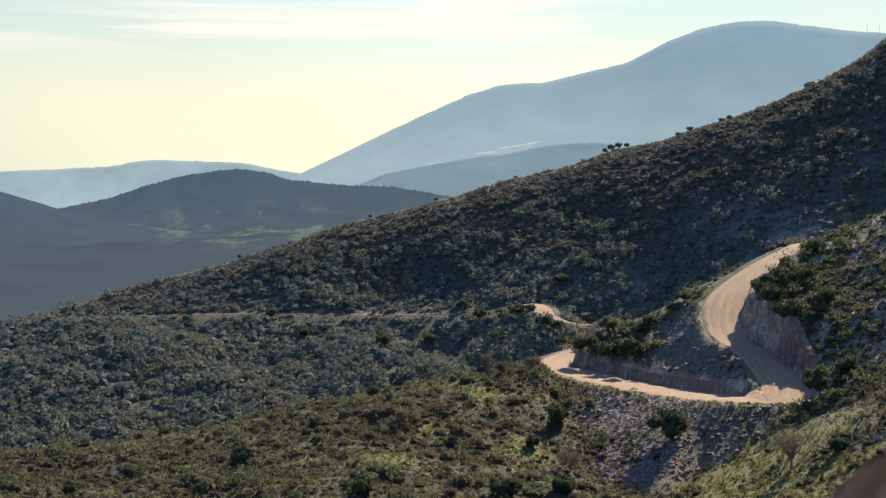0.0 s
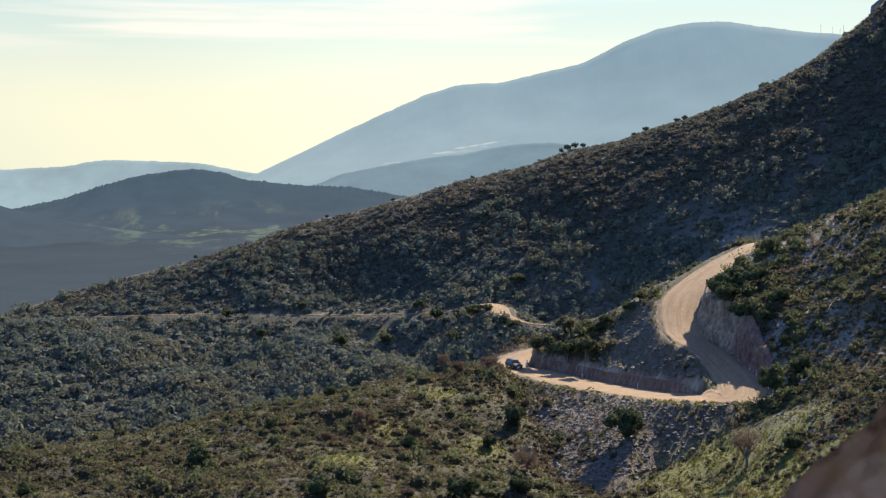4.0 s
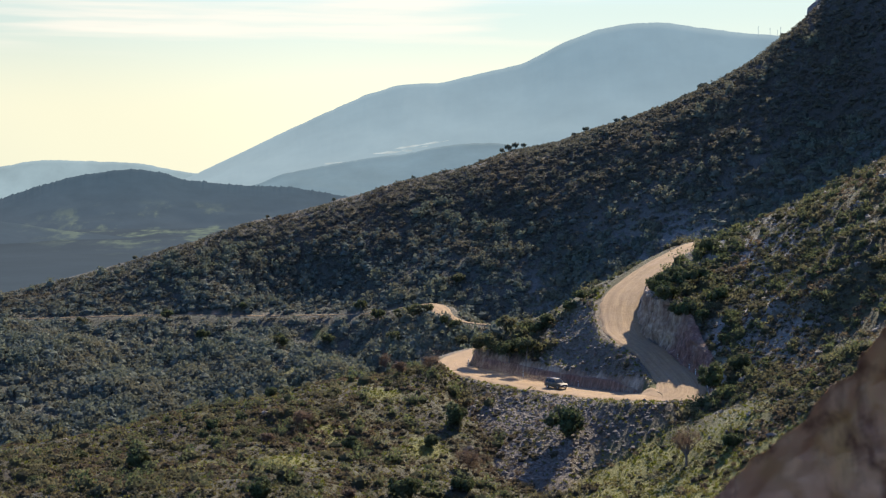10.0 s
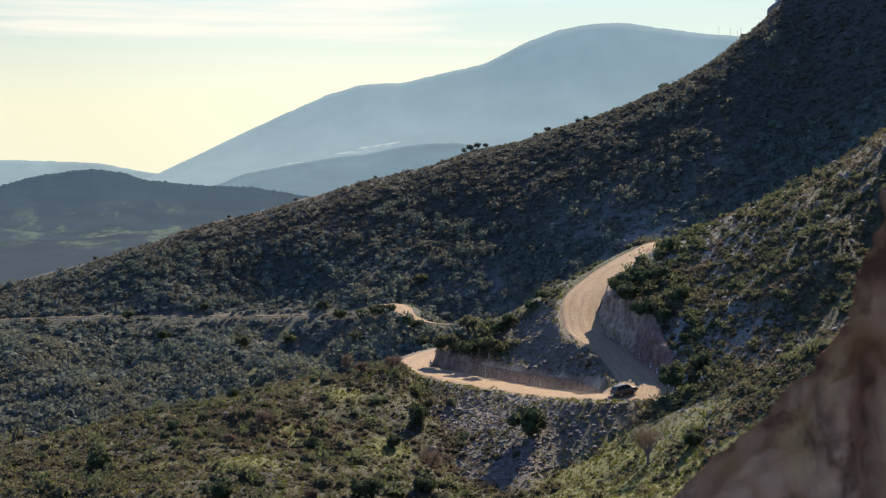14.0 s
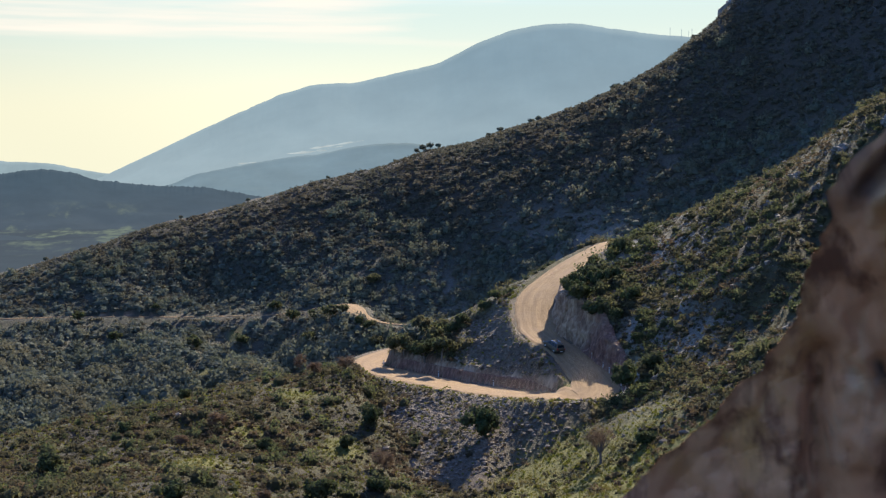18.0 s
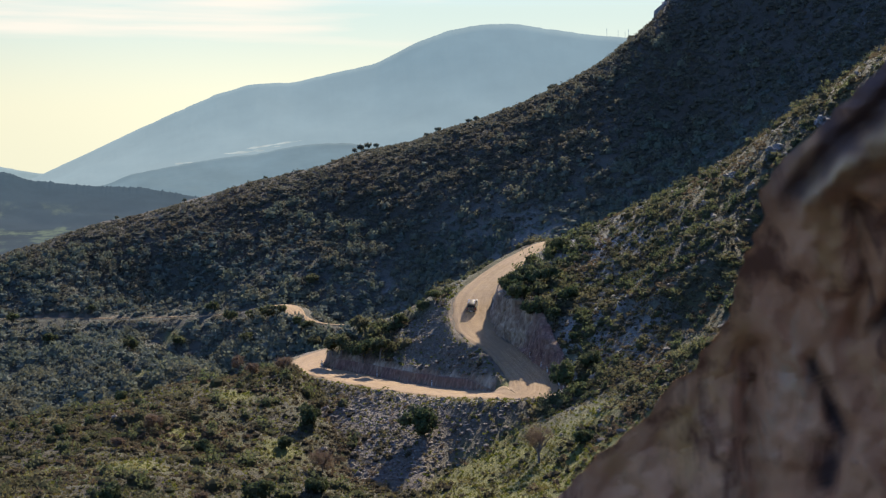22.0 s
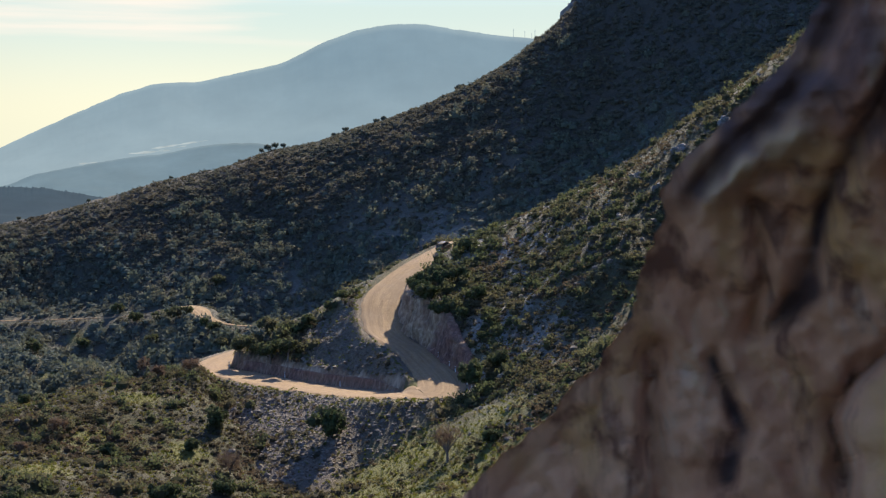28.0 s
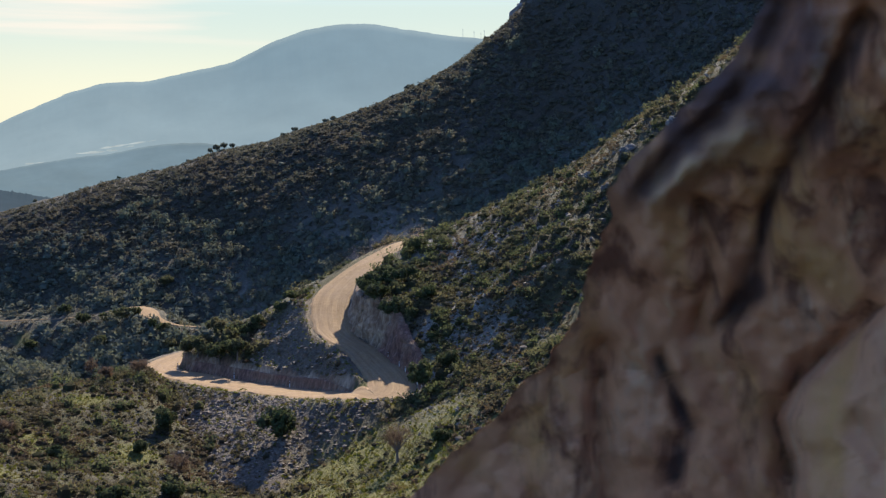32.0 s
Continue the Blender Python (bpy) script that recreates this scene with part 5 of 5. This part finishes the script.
KNOLL_TREES = [(5.2, 298.0, 4.2, 5.0), (5.55, 295.0, 4.2, 5.2), (5.25, 304.5, 3.4, 4.8), (5.72, 297.0, 3.3, 4.4), (6.21, 299.5, 3.3, 4.7), (6.36, 288.5, 4.9, 4.7), (7.0, 284.0, 4.9, 4.6), (7.78, 294.5, 2.9, 3.7), (8.5, 296.5, 2.4, 3.3), (9.0, 297.0, 2.2, 3.2), (7.37, 293.5, 2.8, 3.7), (5.89, 293.0, 2.6, 3.9), (6.74, 289.0, 2.8, 4.1)]
ROADSIDE_BUSHES = [(14.0, 243.5, 5.4, 6.0), (13.79, 301.0, 3.6, 4.5), (12.38, 275.0, 4.1, 4.7), (12.95, 271.0, 3.8, 5.0), (13.56, 268.5, 1.8, 3.2), (12.13, 284.5, 3.6, 4.2), (12.84, 284.0, 3.4, 4.6), (13.45, 283.5, 3.4, 4.6), (14.16, 273.5, 3.1, 4.5), (12.53, 292.0, 2.8, 4.1), (14.38, 261.0, 1.6, 2.8), (14.99, 247.5, 2.9, 4.2), (12.22, 277.0, 3.2, 4.8), (11.92, 281.5, 3.0, 4.4), (12.72, 272.6, 3.0, 4.6), (11.8, 287.0, 2.6, 3.8)]
RIDGE_TREES = [(13.55, 507, 4.8, 4.1), (14.06, 507, 3.0, 2.0), (10.62, 507, 3.2, 2.7), (10.37, 507, 3.0, 2.7), (9.2, 506, 3.2, 2.7), (6.58, 502, 3.2, 3.0), (6.33, 502, 3.2, 3.0), (6.06, 502, 2.8, 2.3), (6.89, 503, 2.4, 2.0), (-0.26, 493, 1.9, 1.6), (2.72, 497, 1.6, 1.6), (16.4, 502, 3.2, 3.0), (8.77, 505, 2.4, 2.0), (11.84, 507, 2.4, 2.3), (12.65, 507, 2.7, 2.0), (-7.62, 481, 1.8, 1.9), (-2.75, 489, 1.6, 1.6), (5.22, 500, 1.8, 1.8)]
FAR_TREES = [(4.25, 386.0, 3.2, 4.0), (3.3, 399.0, 2.6, 4.5), (-6.51, 433.5, 4.2, 4.2), (-3.67, 435.0, 2.9, 3.2), (-2.33, 401.5, 4.8, 5.1), (-5.21, 421.0, 3.8, 4.7), (-9.62, 437.0, 2.6, 3.6), (0.77, 422.5, 3.1, 4.1), (1.41, 410.5, 4.0, 4.6), (2.27, 406.5, 3.6, 5.1), (2.8, 401.0, 3.9, 5.4), (3.87, 388.5, 3.8, 2.6), (4.39, 425.0, 3.5, 4.7), (2.06, 392.0, 3.5, 5.0), (-0.51, 409.5, 3.3, 4.6), (4.62, 379.0, 3.7, 4.8)]
BARE_TREES = [(13.03, 216.0, 6.2, 5.8), (4.81, 228.5, 4.1, 5.3), (3.34, 276.0, 3.5, 4.7), (2.17, 275.0, 3.5, 3.5), (1.67, 378.0, 7.3, 4.5), (-1.48, 241.5, 3.4, 4.0), (-2.87, 226.5, 2.2, 2.5), (0.35, 191.5, 2.0, 2.6)]
tree_rng = np.random.default_rng(77)
for q in SPUR_TREES:
    build_tree(*q, TREE_LEAF, "dark round evergreen bush on the grassy slope", tree_rng, False, 0.06, 1500, "bush", "bushes on the near slope")
for q in KNOLL_TREES:
    build_tree(*q, SHRUB, "spreading olive-green tree above the cut bank", tree_rng, False, 0.35, 1100, "tree", "trees on the knoll")
for q in ROADSIDE_BUSHES:
    build_tree(*q, TREE_LEAF, "dense dark green bush beside the dirt road", tree_rng, False, 0.12, 1300, "bush", "bushes beside the road")
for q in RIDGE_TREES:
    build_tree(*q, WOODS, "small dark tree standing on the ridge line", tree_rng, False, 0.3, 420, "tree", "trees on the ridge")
for q in FAR_TREES:
    build_tree(*q, SHRUB, "round evergreen tree beside the far road", tree_rng, False, 0.2, 700, "tree", "trees on the far hillside")
for q in BARE_TREES:
    build_tree(*q, TWIG, "leafless brown tree with fine twigs", tree_rng, True, 0.3, 3600, "bare_tree", "bare trees on the near slope")


# ---- roadside posts ----
WHITE = Mat("weathered_white_paint", 0.7)
WHITE.color(WHITE.mix(WHITE.noise(6), (0.34, 0.33, 0.31), (0.52, 0.51, 0.48)))
WHITE = WHITE.m
DARK_PLASTIC = Mat("dark_plastic", 0.6).color((0.02, 0.02, 0.022)).m


def block(bm, x0, x1, y0, y1, z0, z1, bevel=0.0):
    m = Matrix.LocRotScale(((x0 + x1) / 2, (y0 + y1) / 2, (z0 + z1) / 2), None, (x1 - x0, y1 - y0, z1 - z0))
    made = bmesh.ops.create_cube(bm, size=1, matrix=m)["verts"]
    if bevel:
        bmesh.ops.bevel(bm, geom=list({e for v in made for e in v.link_edges}), offset=bevel, segments=2, affect="EDGES", profile=0.6)


def build_posts():
    road = LAND.roads[1]
    step = np.concatenate([[0], np.cumsum(np.hypot(*np.diff(road[:, :2], axis=0).T))])
    tan = np.gradient(road[:, :2], axis=0)
    tan /= np.linalg.norm(tan, axis=1)[:, None]
    first = None
    for at, side in ((22.0, 1), (44.0, 1), (62.0, 1), (93.0, -1), (96.0, -1), (98.8, -1), (101.5, -1), (106.0, -1)):
        k = int(np.searchsorted(step, at))
        w = (road[k, 3] - 0.15) * side
        x, y = road[k, 0] - tan[k, 1] * w, road[k, 1] + tan[k, 0] * w
        m = pose(float(x), float(y), float(road[k, 2]) - 0.1, 0, 0, at * 7)
        if first is None:
            first = tagged(new("marker_post"), "weathered grey-white roadside marker post with dark band", "marker post", "road marker posts")
            bm = bmesh.new()
            block(bm, -0.07, 0.07, -0.05, 0.05, 0.0, 1.15, 0.02)
            part("post", bm, WHITE, first)
            bm = bmesh.new()
            block(bm, -0.075, 0.075, -0.055, 0.055, 0.82, 1.0, 0.01)
            part("band", bm, DARK_PLASTIC, first, "dark reflector band")
            first.matrix_basis = m
        else:
            copy_thing(first, m)


build_posts()


# ---- masts on the mountain ----
MAST = distance_material("mast_in_haze", (0.05, 0.05, 0.05), (0.21, 0.27, 0.30), 1.0)
for mb, mh, mw in ((15.50, 26, 0.8), (15.92, 24, 0.7), (16.18, 20, 0.7), (16.30, 30, 0.9)):
    x, y, _ = polar(mb, 4395)
    crest = float(np.interp(mb, [p[0] for p in MOUNTAIN], [p[1] for p in MOUNTAIN]))
    mast = tagged(new("radio_mast"), "thin radio mast on the mountain top", "mast", "masts on the mountain")
    mast.location = (x, y, EYE + crest * 4400 - 4)
    bm = bmesh.new()
    tube(bm, (0, 0, 0), (0, 0, mh), mw, mw * 0.5, 6)
    part("pole", bm, MAST, mast)
    bm = bmesh.new()
    tube(bm, (0, 0, mh * 0.72), (0, 0, mh * 0.92), mw * 1.1, mw * 1.1, 6)
    part("aerial", bm, MAST, mast)


# ---- the car ----
PAINT = Mat("dark_car_paint", 0.55, 0.0, 0.12)
PAINT.color(PAINT.mix(PAINT.noise(1.2), (0.060, 0.044, 0.026), (0.100, 0.074, 0.043)))
PAINT.b.inputs["Coat Weight"].default_value = 0.0
PAINT = PAINT.m
GLASS = Mat("dark_car_glass", 0.08, 0.0, 0.2).color((0.015, 0.018, 0.02)).m
RUBBER = Mat("dusty_tyre_rubber", 0.9)
RUBBER.color(RUBBER.mix(RUBBER.noise(8), (0.02, 0.02, 0.02), (0.07, 0.06, 0.05)))
RUBBER = RUBBER.m
ALLOY = Mat("alloy_rim", 0.35, 0.9).color((0.45, 0.45, 0.45)).m
CHROME = Mat("bright_trim", 0.15, 1.0).color((0.7, 0.7, 0.7)).m
LAMP_CLEAR = Mat("headlamp_glass", 0.08, 0.2, 0.9).color((0.75, 0.75, 0.72)).m
LAMP_RED = Mat("tail_lamp_glass", 0.15, 0.0, 0.8).color((0.35, 0.02, 0.015)).m
PLATE = Mat("number_plate_white", 0.5).color((0.7, 0.7, 0.68)).m


def loft(bm, rings):
    """Skin over rings of equal length, closed at both ends."""
    rs = [[bm.verts.new(p) for p in r] for r in rings]
    n = len(rs[0])
    for a, b in zip(rs, rs[1:]):
        for k in range(n):
            bm.faces.new((a[k], a[(k + 1) % n], b[(k + 1) % n], b[k]))
    bm.faces.new(rs[0][::-1])
    bm.faces.new(rs[-1])
    bmesh.ops.recalc_face_normals(bm, faces=bm.faces)


def section(x, half, low, high, tuck=0.06):
    """A rounded cross-section of the car's body at x."""
    return [(x, -half + tuck, low), (x, half - tuck, low), (x, half, low + 0.16), (x, half, (low + high) / 2 + 0.08), (x, half - 0.05, high - 0.04), (x, half - 0.20, high),
            (x, -half + 0.20, high), (x, -half + 0.05, high - 0.04), (x, -half, (low + high) / 2 + 0.08), (x, -half, low + 0.16)]


def quad(bm, *pts):
    bm.faces.new([bm.verts.new(p) for p in pts])


def build_car():
    car = tagged(new("car"), "dark estate car with dusty paint driving on the dirt road", "car")
    bm = bmesh.new()
    loft(bm, [section(-2.32, 0.70, 0.48, 0.90), section(-2.24, 0.86, 0.36, 1.04), section(-1.6, 0.94, 0.30, 1.08), section(0.2, 0.95, 0.28, 1.06), section(0.95, 0.945, 0.28, 1.03),
              section(1.75, 0.92, 0.30, 0.96), section(2.15, 0.85, 0.36, 0.86), section(2.32, 0.66, 0.44, 0.74)])
    body = part("body", bm, PAINT, car, smooth=True)
    bm = bmesh.new()
    cab = lambda x, b, t, z0, z1: [(x[0], -b, z0), (x[0], b, z0), (x[1], t, z1), (x[1], -t, z1)]
    loft(bm, [cab((-2.14, -1.92), 0.80, 0.62, 1.03, 1.60), cab((-1.4, -1.4), 0.86, 0.66, 1.04, 1.67), cab((0.0, 0.0), 0.87, 0.67, 1.04, 1.67), cab((1.12, 0.42), 0.84, 0.63, 1.00, 1.60)])
    part("cabin", bm, PAINT, car)
    bm = bmesh.new()
    loft(bm, [[(-1.98, -0.60, 1.60), (-1.98, 0.60, 1.60), (-1.9, 0.52, 1.655), (-1.9, -0.52, 1.655)], [(-1.3, -0.67, 1.66), (-1.3, 0.67, 1.66), (-1.3, 0.56, 1.725), (-1.3, -0.56, 1.725)],
              [(0.0, -0.67, 1.66), (0.0, 0.67, 1.66), (0.0, 0.56, 1.72), (0.0, -0.56, 1.72)], [(0.46, -0.62, 1.59), (0.46, 0.62, 1.59), (0.40, 0.54, 1.64), (0.40, -0.54, 1.64)]])
    part("roof", bm, PAINT, car, smooth=True)
    bm = bmesh.new()
    quad(bm, (1.10, -0.76, 1.055), (1.10, 0.76, 1.055), (0.50, 0.58, 1.575), (0.50, -0.58, 1.575))
    part("windscreen", bm, GLASS, car, "dark windscreen")
    bm = bmesh.new()
    quad(bm, (-2.135, 0.70, 1.12), (-2.135, -0.70, 1.12), (-1.975, -0.56, 1.54), (-1.975, 0.56, 1.54))
    part("rear_window", bm, GLASS, car, "dark rear window")
    for side in (1, -1):
        for x0, x1, s0, s1 in ((-1.85, -1.30, -1.72, -1.28), (-1.22, -0.28, -1.20, -0.26), (-0.20, 0.86, -0.18, 0.40)):
            bm = bmesh.new()
            quad(bm, (x0, side * 0.873, 1.09), (x1, side * 0.873, 1.09), (s1, side * 0.70, 1.58), (s0, side * 0.70, 1.58))
            part("side_window", bm, GLASS, car, "dark tinted side window")
        bm = bmesh.new()
        tube(bm, (-1.75, side * 0.56, 1.74), (0.2, side * 0.56, 1.74), 0.025, 0.025, 6)
        part("roof_rail", bm, CHROME, car, "bright roof rail")
        bm = bmesh.new()
        block(bm, 0.72, 0.86, side * 1.02 - 0.09, side * 1.02 + 0.09, 1.04, 1.18, 0.03)
        part("wing_mirror", bm, PAINT, car)
        bm = bmesh.new()
        block(bm, 2.06, 2.26, side * 0.66 - 0.16, side * 0.66 + 0.14, 0.66, 0.82, 0.03)
        part("headlight", bm, LAMP_CLEAR, car, "clear headlight")
        bm = bmesh.new()
        block(bm, -2.31, -2.16, side * 0.74 - 0.10, side * 0.74 + 0.10, 0.78, 1.02, 0.02)
        part("tail_light", bm, LAMP_RED, car, "red tail light")
        bm = bmesh.new()
        block(bm, -0.9, 1.0, side * 0.945 - 0.02, side * 0.945 + 0.02, 0.30, 0.42, 0.01)
        part("sill", bm, DARK_PLASTIC, car, "black plastic sill")
        for x in (-0.05, -0.98):
            bm = bmesh.new()
            block(bm, x - 0.09, x + 0.09, side * 0.955 - 0.015, side * 0.955 + 0.015, 0.90, 0.93, 0.008)
            part("door_handle", bm, CHROME, car)
    for x0, x1, nm in ((2.20, 2.36, "front_bumper"), (-2.38, -2.20, "rear_bumper")):
        bm = bmesh.new()
        block(bm, x0, x1, -0.74, 0.74, 0.34, 0.58, 0.06)
        part(nm, bm, DARK_PLASTIC, car, "black plastic bumper")
    bm = bmesh.new()
    block(bm, 2.24, 2.335, -0.40, 0.40, 0.60, 0.74, 0.02)
    part("grille", bm, DARK_PLASTIC, car)
    for x in (2.37, -2.39):
        bm = bmesh.new()
        block(bm, x - 0.008, x + 0.008, -0.26, 0.26, 0.43, 0.54)
        part("number_plate", bm, PLATE, car, "white number plate")
    wheels = []
    for x in (1.42, -1.40):
        for side in (1, -1):
            bm = bmesh.new()
            prof = [(0.22, -0.11), (0.34, -0.12), (0.365, -0.08), (0.365, 0.08), (0.34, 0.12), (0.22, 0.11)]
            loft_r = [[(math.cos(a) * r, y, math.sin(a) * r) for r, y in prof] for a in np.arange(24) * math.pi / 12]
            vs = [[bm.verts.new(p) for p in ring] for ring in loft_r]
            for i in range(24):
                for k in range(6):
                    bm.faces.new((vs[i][k], vs[i][(k + 1) % 6], vs[(i + 1) % 24][(k + 1) % 6], vs[(i + 1) % 24][k]))
            bmesh.ops.recalc_face_normals(bm, faces=bm.faces)
            wheel = part("wheel", bm, RUBBER, car, "dusty black tyre")
            wheel.location = (x, side * 0.83, 0.365)
            bm = bmesh.new()
            for k in range(5):
                a = k * 2 * math.pi / 5
                tube(bm, (0, side * 0.07, 0), (math.cos(a) * 0.235, side * 0.085, math.sin(a) * 0.235), 0.05, 0.035, 5)
            bmesh.ops.create_cone(bm, cap_ends=True, segments=20, radius1=0.23, radius2=0.23, depth=0.05, matrix=Matrix.Translation((0, side * 0.02, 0)) @ Matrix.Rotation(math.pi / 2, 4, "X"))
            part("rim", bm, ALLOY, wheel, "grey alloy rim")
            wheels.append(wheel)
    return car, wheels


CAR, WHEELS = build_car()

# ---- dust behind the car ----
DUST = Mat("pale_road_dust", 1.0, 0, 0)
DUST.color(DUST.mix(DUST.island(), (0.36, 0.26, 0.16), (0.46, 0.35, 0.23)))
dust_glow = DUST.n.new("ShaderNodeBsdfTranslucent")
dust_glow.inputs[0].default_value = (0.46, 0.34, 0.21, 1)
dust_mix = DUST.n.new("ShaderNodeMixShader")
dust_mix.inputs[0].default_value = 0.6
DUST.l.new(DUST.b.outputs[0], dust_mix.inputs[1])
DUST.l.new(dust_glow.outputs[0], dust_mix.inputs[2])
DUST.l.new(dust_mix.outputs[0], DUST.n["Material Output"].inputs[0])
DUST = DUST.m


def build_dust(specks, long, wide, high, seed):
    rng = np.random.default_rng(seed)
    c = np.column_stack([rng.normal(size=specks) * long * 0.4, rng.normal(size=specks) * wide * 0.4, np.abs(rng.normal(size=specks)) * high * 0.5])
    d = rng.normal(size=(specks, 3, 3)) * 0.010
    v = (c[:, None, :] + d).reshape(-1, 3)
    ob = from_numpy("dust_cloud", v, np.arange(len(v)).reshape(-1, 3), DUST, False)
    return tagged(ob, "thin pale dust hanging over the road behind the car", "dust", "dust behind the car", "stuff")


DUST_CLOUDS = [(build_dust(16000, 6, 2.6, 1.8, 1), 0.9), (build_dust(26000, 10, 3.8, 2.8, 2), 2.4), (build_dust(32000, 15, 5, 4.2, 3), 5.0)]


# ---- what moves ----
def motions():
    road = LAND.roads[1]
    step = np.concatenate([[0], np.cumsum(np.hypot(*np.diff(road[:, :2], axis=0).T))])
    # seconds and metres along the hairpin road
    times = [-6.0, 0.0, 1.5, 3.0, 6.0, 8.0, 10.0, 11.0, 12.0, 13.0, 14.0, 14.5, 16.5, 17.0, 17.5, 18.0, 19.0, 20.0, 21.0, 22.0, 23.0, 24.0, 25.0, 28.0, 29.0, 30.0, 32.0]
    along = [0.8, 1.3, 12.2, 21.0, 37.7, 51.6, 61.6, 65.7, 71.6, 79.2, 88.5, 92.8, 103.3, 106.0, 108.5, 111.8, 117.4, 122.1, 126.8, 130.4, 135.1, 140.0, 146.3, 164.6, 173.6, 182.0, 191.0]

    def run(t):
        # a smooth rate from the metres gone
        w = np.linspace(-0.9, 0.9, 13)
        return float(np.mean(np.interp(t + w, times, along)))

    def spot(s):
        """The car's place on the road, off its middle where it cuts the bend."""
        p, q, o = (np.array([np.interp(np.clip(s + k, 0, step[-1]), step, road[:, j]) for j in range(3)]) for k in (0, 1.6, -1.6))
        d = q - o
        left = np.interp(s, [0, 16, 30, 76, 84, 89, 93.3, 99, 103.3, 108.5, 112, 117.7, 124, 131], [-1.3, -1.3, 0, 0.2, 1.2, 1.9, 1.6, 0.6, 0.1, 1.1, 1.9, 1.5, 0.6, 0])
        p[:2] += np.array([-d[1], d[0]]) / math.hypot(d[0], d[1]) * left
        p[2] = level(p[0], p[1], p[2])
        return p

    def at(s):
        p = spot(s)
        d = spot(min(s + 1.5, step[-1])) - spot(max(s - 1.5, 0))
        return p, math.degrees(math.atan2(d[1], d[0])), math.degrees(math.atan2(d[2], math.hypot(d[0], d[1])))

    rows = []
    for i in range(0, 129):
        t = i * 0.25
        p, yaw, climb = at(run(t))
        rows.append((t, pose(p[0], p[1], p[2] + 0.05, 0, -climb, yaw)))
    walk(CAR, rows)
    for wheel in WHEELS:
        x, y, z = wheel.location
        walk(wheel, [(i / 15, pose(x, y, z, 0, math.degrees(run(i / 15) / 0.365) % 360, 0)) for i in range(0, 481)])
    for cloud_, lag in DUST_CLOUDS:
        rows = []
        for i in range(0, 65):
            t = i * 0.5
            p, yaw, climb = at(max(run(t - lag) - 2.5, 0.5))
            rows.append((t, pose(p[0], p[1], p[2] + 0.1, 0, -climb, yaw)))
        walk(cloud_, rows)


motions()
